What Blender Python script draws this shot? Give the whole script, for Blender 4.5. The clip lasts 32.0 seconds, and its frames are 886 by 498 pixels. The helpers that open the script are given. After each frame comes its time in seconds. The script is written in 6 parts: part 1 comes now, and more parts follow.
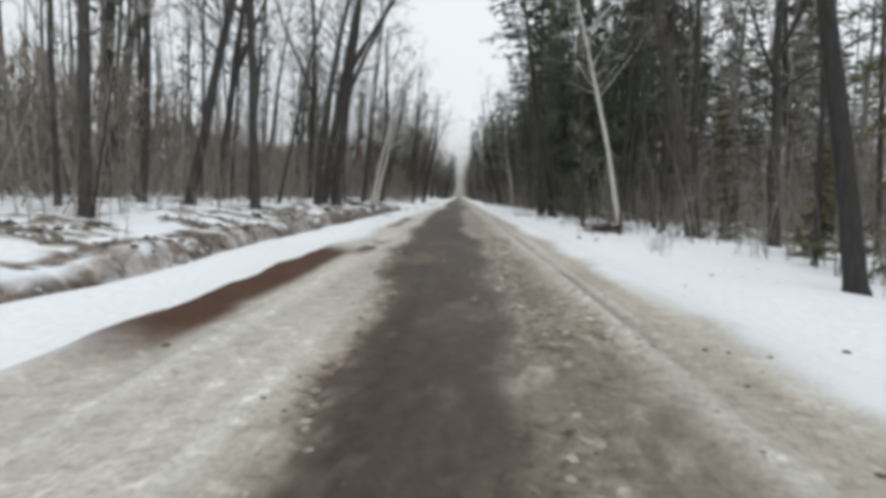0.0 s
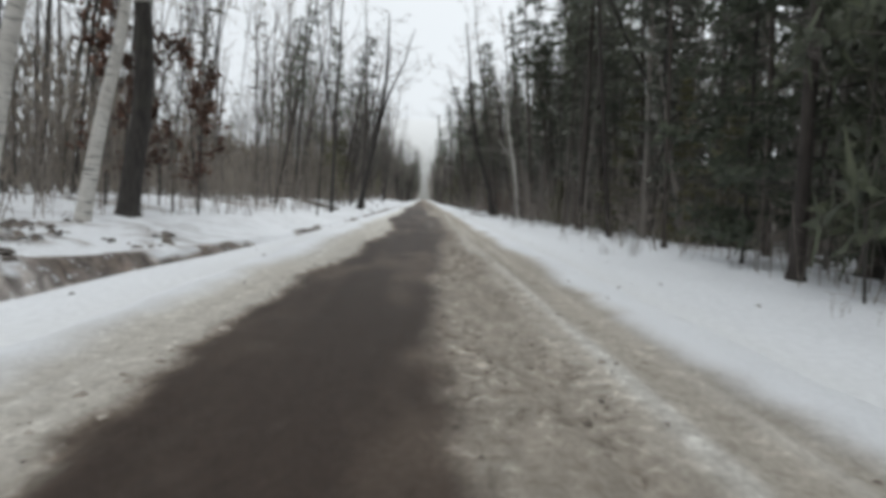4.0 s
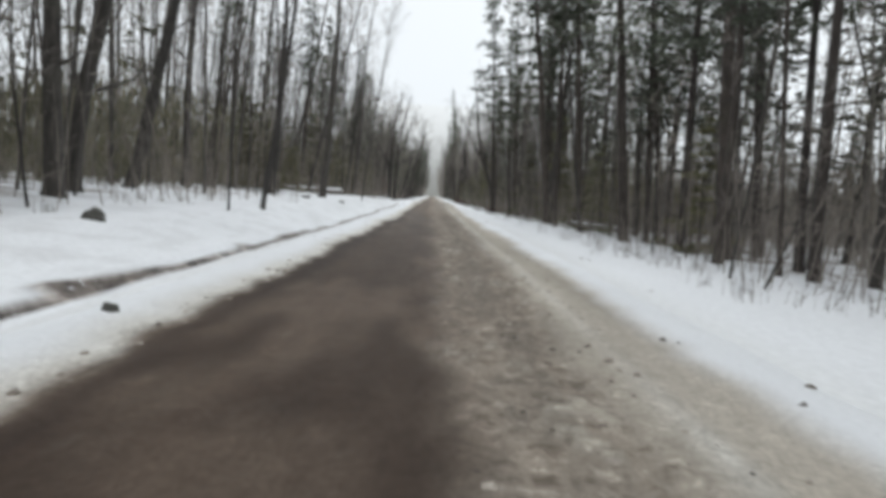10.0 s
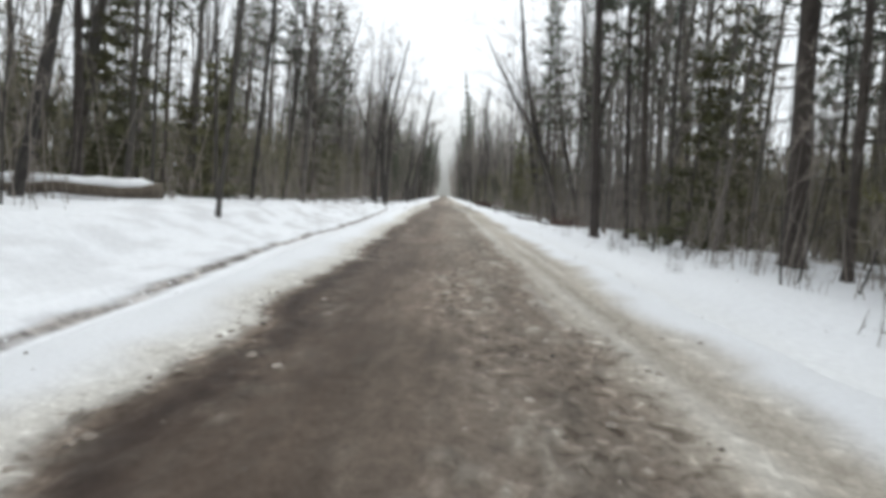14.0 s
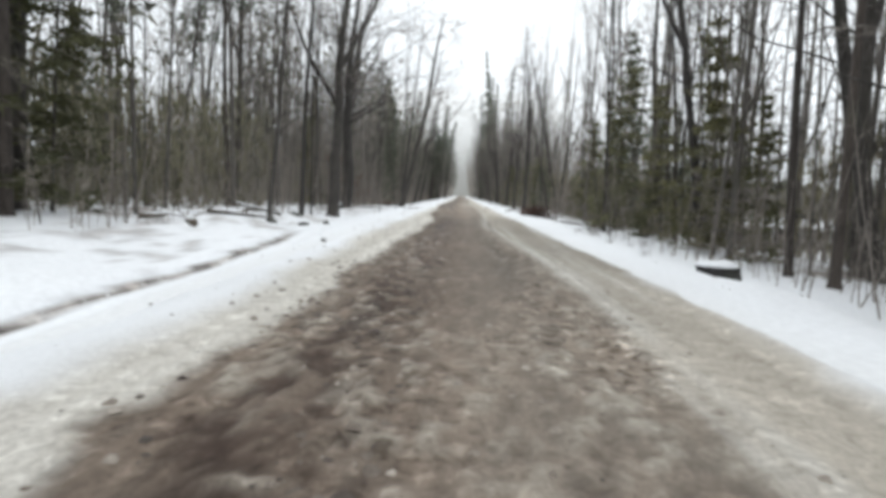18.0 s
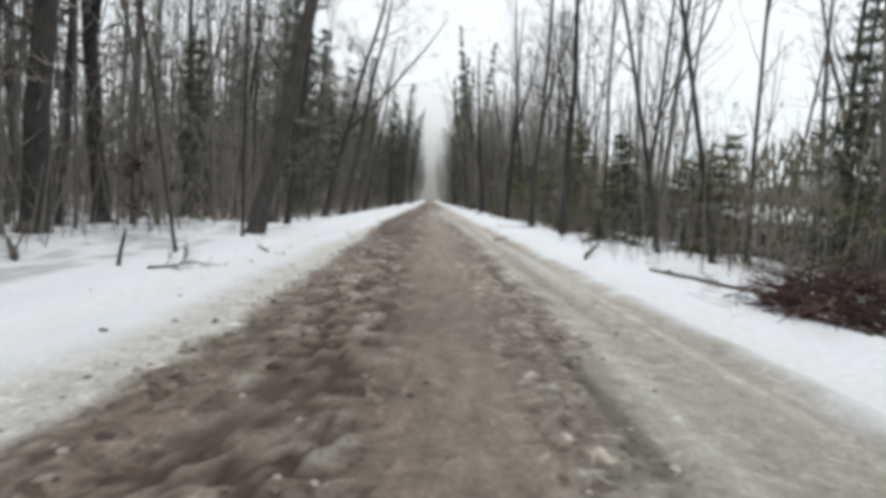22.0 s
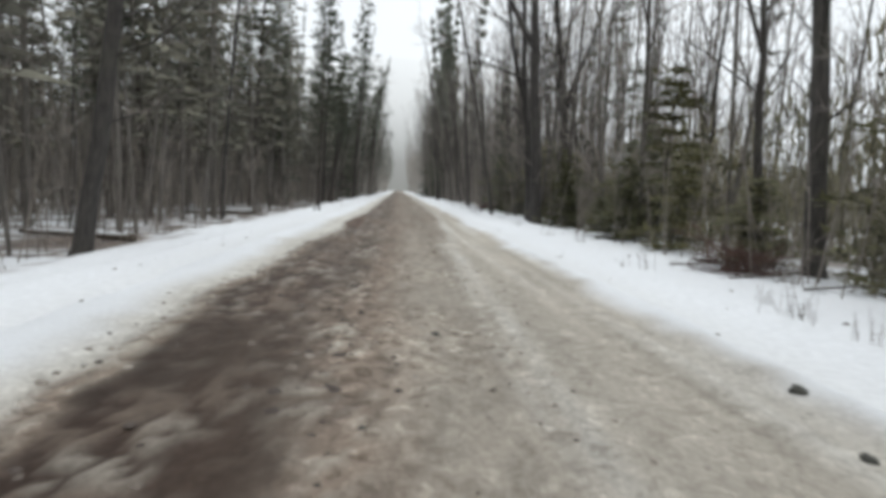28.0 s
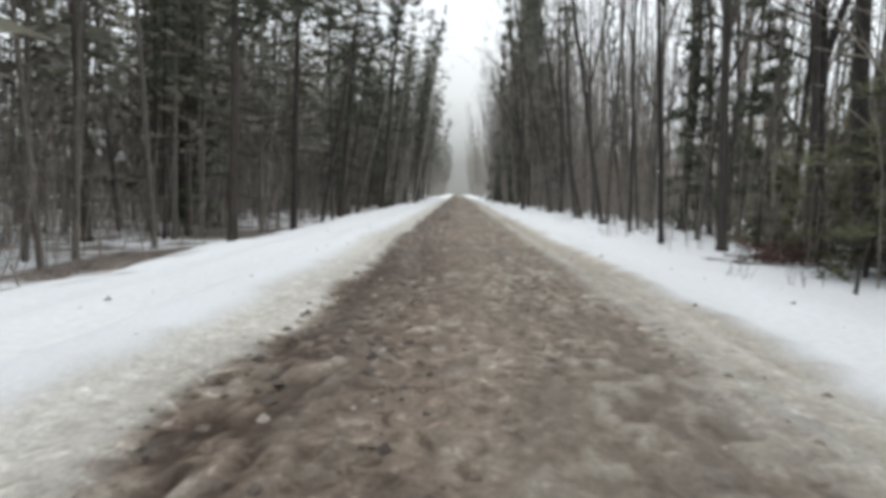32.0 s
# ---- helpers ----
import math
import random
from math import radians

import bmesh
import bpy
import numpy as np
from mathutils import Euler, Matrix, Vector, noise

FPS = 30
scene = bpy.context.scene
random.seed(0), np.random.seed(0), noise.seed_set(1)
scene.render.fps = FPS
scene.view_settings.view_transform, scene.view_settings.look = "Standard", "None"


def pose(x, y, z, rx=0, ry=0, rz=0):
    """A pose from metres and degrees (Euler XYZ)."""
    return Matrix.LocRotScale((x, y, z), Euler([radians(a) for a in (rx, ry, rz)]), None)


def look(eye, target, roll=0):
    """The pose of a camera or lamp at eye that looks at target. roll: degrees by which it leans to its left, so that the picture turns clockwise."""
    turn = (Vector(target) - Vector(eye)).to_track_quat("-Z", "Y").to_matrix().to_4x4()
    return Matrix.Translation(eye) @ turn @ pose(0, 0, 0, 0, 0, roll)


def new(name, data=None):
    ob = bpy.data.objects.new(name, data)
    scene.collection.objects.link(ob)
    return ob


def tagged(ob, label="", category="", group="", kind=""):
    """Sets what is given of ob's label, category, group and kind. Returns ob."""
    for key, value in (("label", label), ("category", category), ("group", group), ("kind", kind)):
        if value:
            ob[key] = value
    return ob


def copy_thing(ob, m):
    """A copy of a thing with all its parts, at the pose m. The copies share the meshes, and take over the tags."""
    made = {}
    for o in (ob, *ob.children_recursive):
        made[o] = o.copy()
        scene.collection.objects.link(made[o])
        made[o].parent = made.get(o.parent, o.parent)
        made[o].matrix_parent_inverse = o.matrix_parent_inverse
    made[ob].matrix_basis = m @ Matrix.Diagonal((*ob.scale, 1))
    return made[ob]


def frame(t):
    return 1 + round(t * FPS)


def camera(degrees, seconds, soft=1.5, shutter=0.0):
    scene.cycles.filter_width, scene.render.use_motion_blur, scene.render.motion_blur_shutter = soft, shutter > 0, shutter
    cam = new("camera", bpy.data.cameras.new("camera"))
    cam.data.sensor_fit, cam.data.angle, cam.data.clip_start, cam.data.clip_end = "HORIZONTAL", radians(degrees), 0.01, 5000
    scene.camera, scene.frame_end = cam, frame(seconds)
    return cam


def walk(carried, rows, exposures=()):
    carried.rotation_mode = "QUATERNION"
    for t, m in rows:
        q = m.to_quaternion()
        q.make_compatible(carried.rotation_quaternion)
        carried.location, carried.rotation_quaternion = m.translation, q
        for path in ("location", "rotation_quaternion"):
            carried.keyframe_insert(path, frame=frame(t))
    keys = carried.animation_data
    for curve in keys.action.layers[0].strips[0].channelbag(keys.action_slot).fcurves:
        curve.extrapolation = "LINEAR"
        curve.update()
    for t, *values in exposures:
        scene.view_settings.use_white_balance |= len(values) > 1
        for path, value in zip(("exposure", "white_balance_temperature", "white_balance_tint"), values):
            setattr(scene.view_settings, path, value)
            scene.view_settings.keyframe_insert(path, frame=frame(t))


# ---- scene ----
cam = camera(80.7, 32.0, 4.5, 0.08)
PATH = [
    (0, (0.0, 0.0, 1.5), (-0.055, 1.989, 1.296), 1.5),
    (0.5, (0.0, 5.599, 1.5), (0.017, 7.585, 1.261), -0.1),
    (1, (0.0, 10.975, 1.5), (-0.106, 12.963, 1.306), 1.0),
    (1.5, (0.0, 16.413, 1.5), (0.056, 18.398, 1.256), 3.3),
    (2, (0.0, 21.689, 1.5), (0.135, 23.676, 1.319), -0.8),
    (2.5, (0.0, 26.895, 1.5), (0.022, 28.885, 1.304), 0.7),
    (3, (0.0, 31.876, 1.5), (-0.056, 33.865, 1.3), 3.1),
    (3.5, (0.0, 36.923, 1.5), (0.06, 38.913, 1.312), 1.5),
    (5.5, (0.0, 58.816, 1.5), (0.068, 60.805, 1.298), 5.0),
    (6, (0.0, 64.667, 1.5), (0.118, 66.653, 1.3), 3.5),
    (6.5, (0.0, 70.157, 1.5), (0.043, 72.147, 1.299), 4.9),
    (7, (0.0, 75.901, 1.5), (-0.08, 77.886, 1.271), 4.8),
    (7.5, (0.0, 81.488, 1.5), (-0.035, 83.48, 1.314), 3.5),
    (8, (0.0, 86.707, 1.5), (0.045, 88.696, 1.295), 3.0),
    (8.5, (0.0, 92.033, 1.5), (-0.04, 94.022, 1.296), 4.3),
    (9, (0.0, 97.688, 1.5), (-0.006, 99.678, 1.293), 1.9),
    (9.5, (0.0, 103.092, 1.5), (0.061, 105.081, 1.302), 2.0),
    (10, (0.0, 108.407, 1.5), (0.056, 110.396, 1.297), 4.1),
    (10.5, (0.0, 113.266, 1.5), (-0.015, 115.256, 1.296), 5.4),
    (11, (0.0, 117.97, 1.5), (-0.005, 119.959, 1.293), 2.1),
    (11.5, (0.0, 122.479, 1.5), (-0.007, 124.467, 1.28), 3.2),
    (12, (0.0, 126.813, 1.5), (-0.035, 128.801, 1.285), 2.8),
    (12.5, (0.0, 131.07, 1.5), (-0.014, 133.059, 1.291), 2.4),
    (13, (0.0, 135.151, 1.5), (-0.015, 137.14, 1.292), 2.4),
    (13.5, (0.0, 139.213, 1.5), (0.011, 141.202, 1.293), 3.2),
    (14, (0.0, 143.023, 1.5), (0.009, 145.012, 1.293), 3.0),
    (14.5, (0.0, 146.754, 1.5), (-0.043, 148.744, 1.302), 2.2),
    (16.5, (0.0, 163.95, 1.5), (-0.012, 165.94, 1.303), 1.7),
    (17, (0.0, 168.88, 1.5), (-0.022, 170.87, 1.303), 1.7),
    (17.5, (0.0, 173.961, 1.5), (0.054, 175.949, 1.287), 3.1),
    (18, (0.0, 178.811, 1.5), (-0.058, 180.799, 1.29), 2.5),
    (18.5, (0.0, 183.581, 1.5), (-0.112, 185.567, 1.291), 1.9),
    (19, (0.0, 188.288, 1.5), (-0.083, 190.274, 1.276), 4.3),
    (19.5, (0.0, 192.694, 1.5), (-0.08, 194.68, 1.282), 0.1),
    (20, (0.0, 197.107, 1.5), (-0.014, 199.095, 1.282), 1.5),
    (20.5, (0.0, 201.535, 1.5), (0.036, 203.523, 1.284), -0.1),
    (21, (0.0, 205.82, 1.5), (0.119, 207.809, 1.323), 1.0),
    (21.5, (0.0, 210.003, 1.5), (-0.016, 211.994, 1.305), 2.2),
    (22, (0.0, 214.138, 1.5), (0.061, 216.128, 1.311), 2.8),
    (22.5, (0.0, 218.121, 1.5), (-0.008, 220.109, 1.284), 2.3),
    (23, (0.0, 222.041, 1.5), (-0.054, 224.03, 1.298), 1.8),
    (23.5, (0.0, 225.889, 1.5), (0.018, 227.878, 1.292), 2.9),
    (24, (0.0, 229.985, 1.5), (0.132, 231.969, 1.289), -1.7),
    (24.5, (0.0, 233.188, 1.5), (0.052, 235.172, 1.25), 4.3),
    (25, (0.0, 237.092, 1.5), (-0.211, 239.07, 1.29), 4.7),
    (25.5, (0.0, 240.774, 1.5), (0.033, 242.765, 1.314), -0.9),
    (27.5, (0.0, 258.122, 1.5), (0.178, 260.103, 1.291), 0.5),
    (28, (0.0, 262.804, 1.5), (0.179, 264.783, 1.279), 2.5),
    (28.5, (0.0, 267.612, 1.5), (-0.033, 269.601, 1.295), 5.7),
    (29, (0.0, 272.102, 1.5), (-0.091, 274.085, 1.259), 7.1),
    (29.5, (0.0, 276.706, 1.5), (-0.137, 278.693, 1.309), 2.8),
    (30, (0.0, 281.009, 1.5), (-0.067, 282.996, 1.282), 4.0),
    (30.5, (0.0, 284.836, 1.5), (0.007, 286.827, 1.309), 2.7),
    (31, (0.0, 288.556, 1.5), (-0.188, 290.533, 1.267), 4.6),
    (31.5, (0.0, 292.62, 1.5), (0.087, 294.608, 1.3), 1.4),
    (32, (0.0, 296.455, 1.5), (-0.05, 298.443, 1.281), 1.7),
]
walk(cam, [(t, look(eye, target, roll)) for t, eye, target, roll in PATH], exposures=[(t, e, 6450, 7) for t, e in ((0.0, 0.12), (3.0, 0.12), (6.0, 0.09), (7.0, 0.12), (8.0, 0.28), (9.0, 0.22), (12.0, 0.32), (14.0, 0.48), (18.0, 0.50), (20.2, 0.08), (22.0, 0.3), (23.0, 0.26), (24.0, 0.38), (25.5, 0.26), (29.0, 0.32), (30.0, 0.27), (31.0, 0.36), (32.0, 0.43))])

# ---------------------------------------------------------------- light
SUN_ELEVATION, SUN_TURN = 55.0, 20.0
world = bpy.data.worlds.new("overcast_sky")
scene.world = world
world.use_nodes = True
wn, wl = world.node_tree.nodes, world.node_tree.links
wn.clear()
sky = wn.new("ShaderNodeTexSky")
sky.sky_type = "NISHITA"
sky.sun_disc = False
sky.sun_elevation = radians(SUN_ELEVATION)
sky.sun_rotation = radians(SUN_TURN)
sky.air_density, sky.dust_density, sky.ozone_density = 1.0, 6.0, 1.0
grey = wn.new("ShaderNodeHueSaturation")
grey.inputs["Saturation"].default_value = 0.12
cloud = wn.new("ShaderNodeMix")
cloud.data_type = "RGBA"
cloud.inputs["Factor"].default_value = 0.80
cloud.inputs[7].default_value = (9.3, 9.7, 10.3, 1)
back = wn.new("ShaderNodeBackground")
back.inputs["Strength"].default_value = 0.09
wout = wn.new("ShaderNodeOutputWorld")
wl.new(sky.outputs[0], grey.inputs["Color"])
wl.new(grey.outputs[0], cloud.inputs[6])
wl.new(cloud.outputs[2], back.inputs["Color"])
wl.new(back.outputs[0], wout.inputs["Surface"])

sun_data = bpy.data.lights.new("sun", "SUN")
sun_data.energy, sun_data.angle, sun_data.color = 1.1, radians(70), (1.0, 0.98, 0.95)
sun = new("sun", sun_data)
sun.matrix_world = look((0, 0, 60), (0, 26, 0))


# ---------------------------------------------------------------- materials
def material(name, build):
    m = bpy.data.materials.new(name)
    m.use_nodes = True
    n, l = m.node_tree.nodes, m.node_tree.links
    n.clear()
    out, bsdf = n.new("ShaderNodeOutputMaterial"), n.new("ShaderNodeBsdfPrincipled")
    l.new(bsdf.outputs[0], out.inputs[0])
    build(n, l, bsdf)
    return m


def noise_node(n, l, scale, detail=4.0, rough=0.55, stretch=None):
    tc = n.new("ShaderNodeTexCoord")
    tex = n.new("ShaderNodeTexNoise")
    tex.inputs["Scale"].default_value, tex.inputs["Detail"].default_value, tex.inputs["Roughness"].default_value = scale, detail, rough
    if stretch:
        mp = n.new("ShaderNodeMapping")
        mp.inputs["Scale"].default_value = stretch
        l.new(tc.outputs["Object"], mp.inputs["Vector"])
        l.new(mp.outputs[0], tex.inputs["Vector"])
    else:
        l.new(tc.outputs["Object"], tex.inputs["Vector"])
    return tex


def ramp_node(n, l, source, stops):
    r = n.new("ShaderNodeValToRGB")
    while len(r.color_ramp.elements) < len(stops):
        r.color_ramp.elements.new(0.5)
    for e, (p, c) in zip(r.color_ramp.elements, stops):
        e.position, e.color = p, (*c, 1)
    l.new(source, r.inputs["Fac"])
    return r


def bump_node(n, l, height, bsdf, strength, distance):
    b = n.new("ShaderNodeBump")
    b.inputs["Strength"].default_value, b.inputs["Distance"].default_value = strength, distance
    l.new(height, b.inputs["Height"])
    l.new(b.outputs[0], bsdf.inputs["Normal"])


def mix_node(n, l, a, b, factor, mode="MIX"):
    m = n.new("ShaderNodeMix")
    m.data_type, m.blend_type = "RGBA", mode
    for socket, value in ((m.inputs[6], a), (m.inputs[7], b), (m.inputs[0], factor)):
        if isinstance(value, (int, float)):
            socket.default_value = value
        elif isinstance(value, tuple):
            socket.default_value = (*value, 1)
        else:
            l.new(value, socket)
    return m.outputs[2]


def bark(name, dark, light, scale=5.0, rough=0.9):
    def build(n, l, bsdf):
        fine = noise_node(n, l, scale, 6, 0.65, (3.2, 3.2, 0.5))
        broad = noise_node(n, l, 0.7, 3)
        info = n.new("ShaderNodeObjectInfo")
        c = ramp_node(n, l, fine.outputs[0], [(0.3, dark), (0.7, light)]).outputs[0]
        c = mix_node(n, l, c, (0.09, 0.095, 0.075), ramp_node(n, l, broad.outputs[0], [(0.52, (0, 0, 0)), (0.75, (0.5, 0.5, 0.5))]).outputs[0])
        tone = ramp_node(n, l, info.outputs["Random"], [(0.0, (0.62, 0.6, 0.6)), (1.0, (1.25, 1.2, 1.12))]).outputs[0]
        l.new(mix_node(n, l, c, tone, 1.0, "MULTIPLY"), bsdf.inputs["Base Color"])
        bsdf.inputs["Roughness"].default_value = rough
        bump_node(n, l, fine.outputs[0], bsdf, 0.8, 0.03)
    return material(name, build)


def leaf(name, dark, light, scale=1.3):
    def build(n, l, bsdf):
        tex = noise_node(n, l, scale, 3)
        geo = n.new("ShaderNodeNewGeometry")
        info = n.new("ShaderNodeObjectInfo")
        c = ramp_node(n, l, tex.outputs[0], [(0.3, dark), (0.7, light)]).outputs[0]
        tone = ramp_node(n, l, geo.outputs["Random Per Island"], [(0.0, (0.6, 0.6, 0.6)), (1.0, (1.4, 1.35, 1.3))]).outputs[0]
        c = mix_node(n, l, c, tone, 1.0, "MULTIPLY")
        tone = ramp_node(n, l, info.outputs["Random"], [(0.0, (0.75, 0.8, 0.8)), (1.0, (1.2, 1.15, 1.1))]).outputs[0]
        l.new(mix_node(n, l, c, tone, 1.0, "MULTIPLY"), bsdf.inputs["Base Color"])
        bsdf.inputs["Roughness"].default_value = 0.7
    return material(name, build)


def build_birch(n, l, bsdf):
    spots = noise_node(n, l, 4.0, 4, 0.6, (1.2, 1.2, 6.0))
    broad = noise_node(n, l, 1.1, 3)
    c = ramp_node(n, l, spots.outputs[0], [(0.36, (0.07, 0.065, 0.06)), (0.46, (0.68, 0.66, 0.62))]).outputs[0]
    c = mix_node(n, l, c, (0.40, 0.37, 0.33), ramp_node(n, l, broad.outputs[0], [(0.4, (0, 0, 0)), (0.8, (0.8, 0.8, 0.8))]).outputs[0])
    l.new(c, bsdf.inputs["Base Color"])
    bsdf.inputs["Roughness"].default_value = 0.75
    bump_node(n, l, spots.outputs[0], bsdf, 0.4, 0.02)


def build_snow(n, l, bsdf):
    attr = n.new("ShaderNodeVertexColor")
    attr.layer_name = "cover"
    fine, grain = noise_node(n, l, 9.0, 5, 0.6), noise_node(n, l, 70.0, 2)
    tone = ramp_node(n, l, fine.outputs[0], [(0.3, (0.90, 0.90, 0.90)), (0.7, (1.04, 1.04, 1.04))]).outputs[0]
    c = mix_node(n, l, attr.outputs[0], tone, 1.0, "MULTIPLY")
    lumps, crumbs = noise_node(n, l, 2.6, 6, 0.62), noise_node(n, l, 5.5, 6, 0.65)
    lumps.inputs["Distortion"].default_value = 0.7
    earth = ramp_node(n, l, lumps.outputs[0], [(0.34, (0.40, 0.37, 0.35)), (0.5, (1.0, 0.95, 0.9)), (0.66, (1.7, 1.6, 1.5))]).outputs[0]
    rough = mix_node(n, l, c, earth, 1.0, "MULTIPLY")
    rough = mix_node(n, l, rough, (0.80, 0.82, 0.85), ramp_node(n, l, crumbs.outputs[0], [(0.60, (0, 0, 0)), (0.66, (0.85, 0.85, 0.85))]).outputs[0])
    bare = ramp_node(n, l, attr.outputs[0], [(0.30, (1, 1, 1)), (0.62, (0, 0, 0))]).outputs[0]
    l.new(mix_node(n, l, c, rough, bare), bsdf.inputs["Base Color"])
    bsdf.inputs["Roughness"].default_value = 0.75
    bsdf.inputs["Specular IOR Level"].default_value = 0.25
    h = n.new("ShaderNodeMath")
    h.operation = "ADD"
    l.new(fine.outputs[0], h.inputs[0])
    l.new(grain.outputs[0], h.inputs[1])
    bump_node(n, l, h.outputs[0], bsdf, 0.5, 0.03)


def build_road(n, l, bsdf):
    attr, wet = n.new("ShaderNodeVertexColor"), n.new("ShaderNodeVertexColor")
    attr.layer_name, wet.layer_name = "cover", "wet"
    fine, grain = noise_node(n, l, 22.0, 6, 0.65), noise_node(n, l, 140.0, 2)
    tone = ramp_node(n, l, fine.outputs[0], [(0.28, (0.72, 0.71, 0.70)), (0.72, (1.22, 1.22, 1.22))]).outputs[0]
    speck = ramp_node(n, l, grain.outputs[0], [(0.35, (0.85, 0.85, 0.85)), (0.65, (1.12, 1.12, 1.12))]).outputs[0]
    split = n.new("ShaderNodeSeparateColor")
    l.new(wet.outputs[0], split.inputs[0])
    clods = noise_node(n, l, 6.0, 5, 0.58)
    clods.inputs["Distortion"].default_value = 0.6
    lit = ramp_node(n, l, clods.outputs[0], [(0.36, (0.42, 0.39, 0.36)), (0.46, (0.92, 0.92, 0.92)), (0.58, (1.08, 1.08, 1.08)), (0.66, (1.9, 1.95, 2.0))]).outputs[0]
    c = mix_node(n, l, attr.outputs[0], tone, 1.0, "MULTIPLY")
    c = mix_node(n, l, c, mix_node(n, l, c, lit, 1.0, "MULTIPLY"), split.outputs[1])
    c = mix_node(n, l, c, speck, 1.0, "MULTIPLY")
    calm = ramp_node(n, l, fine.outputs[0], [(0.3, (0.93, 0.93, 0.93)), (0.7, (1.04, 1.04, 1.04))]).outputs[0]
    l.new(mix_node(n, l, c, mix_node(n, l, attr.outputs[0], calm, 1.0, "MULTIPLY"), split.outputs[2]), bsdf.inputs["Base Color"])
    r = ramp_node(n, l, split.outputs[0], [(0.0, (0.8, 0.8, 0.8)), (1.0, (0.55, 0.55, 0.55))])
    l.new(r.outputs[0], bsdf.inputs["Roughness"])
    bsdf.inputs["Specular IOR Level"].default_value = 0.18
    h = n.new("ShaderNodeMath")
    h.operation = "ADD"
    rise = n.new("ShaderNodeMath")
    rise.operation = "MULTIPLY"
    l.new(clods.outputs[0], rise.inputs[0])
    l.new(split.outputs[1], rise.inputs[1])
    h2 = n.new("ShaderNodeMath")
    h2.operation = "MULTIPLY_ADD"
    h2.inputs[1].default_value = 4.0
    l.new(rise.outputs[0], h2.inputs[0])
    l.new(fine.outputs[0], h2.inputs[2])
    l.new(h2.outputs[0], h.inputs[0])
    l.new(grain.outputs[0], h.inputs[1])
    bump_node(n, l, h.outputs[0], bsdf, 0.7, 0.02)


BARK = bark("grey_brown_bark", (0.024, 0.023, 0.0225), (0.084, 0.078, 0.074))
CLOSE_BARK = bark("close_bark", (0.034, 0.032, 0.031), (0.105, 0.098, 0.092))
# next two barks are paled in base colour to imitate haze over deeper trees
HAZED_BARK = bark("hazed_bark", (0.12, 0.114, 0.109), (0.27, 0.256, 0.243))
HALF_HAZED_BARK = bark("half_hazed_bark", (0.066, 0.062, 0.060), (0.175, 0.165, 0.156))
PINE_BARK = bark("pine_bark", (0.028, 0.024, 0.0225), (0.090, 0.077, 0.071), 4.0)
# grey twigs, lightened further so the colour suggests haze on distant crowns
TWIG = bark("twig_bark", (0.175, 0.158, 0.146), (0.35, 0.322, 0.30), 3.0)
DEAD = bark("weathered_wood", (0.05, 0.042, 0.036), (0.17, 0.145, 0.12), 5.0)
BIRCH = material("birch_bark", build_birch)
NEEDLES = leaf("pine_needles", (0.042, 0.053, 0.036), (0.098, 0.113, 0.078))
# pine needles again, with distance haze mixed into the colour
HAZED_NEEDLES = leaf("hazed_needles", (0.105, 0.108, 0.088), (0.180, 0.184, 0.155))
OLIVE = leaf("olive_needles", (0.070, 0.073, 0.031), (0.132, 0.130, 0.064))
# both brush tones are brown or olive, lightened to carry painted haze
HAZED_BRUSH = leaf("hazed_brown_brush", (0.155, 0.140, 0.122), (0.235, 0.216, 0.192), 0.25)
HAZED_OLIVE_BRUSH = leaf("hazed_olive_brush", (0.128, 0.125, 0.084), (0.200, 0.190, 0.132), 0.25)
BROWN_LEAF = leaf("withered_leaves", (0.055, 0.028, 0.020), (0.13, 0.068, 0.046))
DRY_GRASS = leaf("dry_grass", (0.20, 0.16, 0.11), (0.34, 0.28, 0.20))
SNOW = material("snow", build_snow)
ROAD = material("slushy_road", build_road)


# ---------------------------------------------------------------- small tools
def lattice(ix, iy, seed):
    h = (ix.astype(np.int64) * 374761393 + iy.astype(np.int64) * 668265263 + seed * 144665) & 0x7FFFFFFF
    h = ((h ^ (h >> 13)) * 1274126177) & 0x7FFFFFFF
    return ((h ^ (h >> 16)) & 0xFFFF) / 65535.0


def vnoise(x, y, seed=0):
    """Smooth value noise, 0 to 1."""
    ix, iy = np.floor(x), np.floor(y)
    fx, fy = x - ix, y - iy
    fx, fy = fx * fx * (3 - 2 * fx), fy * fy * (3 - 2 * fy)
    a, b = lattice(ix, iy, seed), lattice(ix + 1, iy, seed)
    c, d = lattice(ix, iy + 1, seed), lattice(ix + 1, iy + 1, seed)
    return (a * (1 - fx) + b * fx) * (1 - fy) + (c * (1 - fx) + d * fx) * fy


def fbm(x, y, seed=0, octaves=3):
    total, amp, norm = 0.0, 1.0, 0.0
    for o in range(octaves):
        total = total + amp * vnoise(x * 2**o, y * 2**o, seed + o)
        norm, amp = norm + amp, amp * 0.5
    return total / norm


def smooth(a, b, v):
    s = np.clip((v - a) / (b - a), 0, 1)
    return s * s * (3 - 2 * s)


def along(y, stops):
    return np.interp(y, [s[0] for s in stops], [s[1] for s in stops])


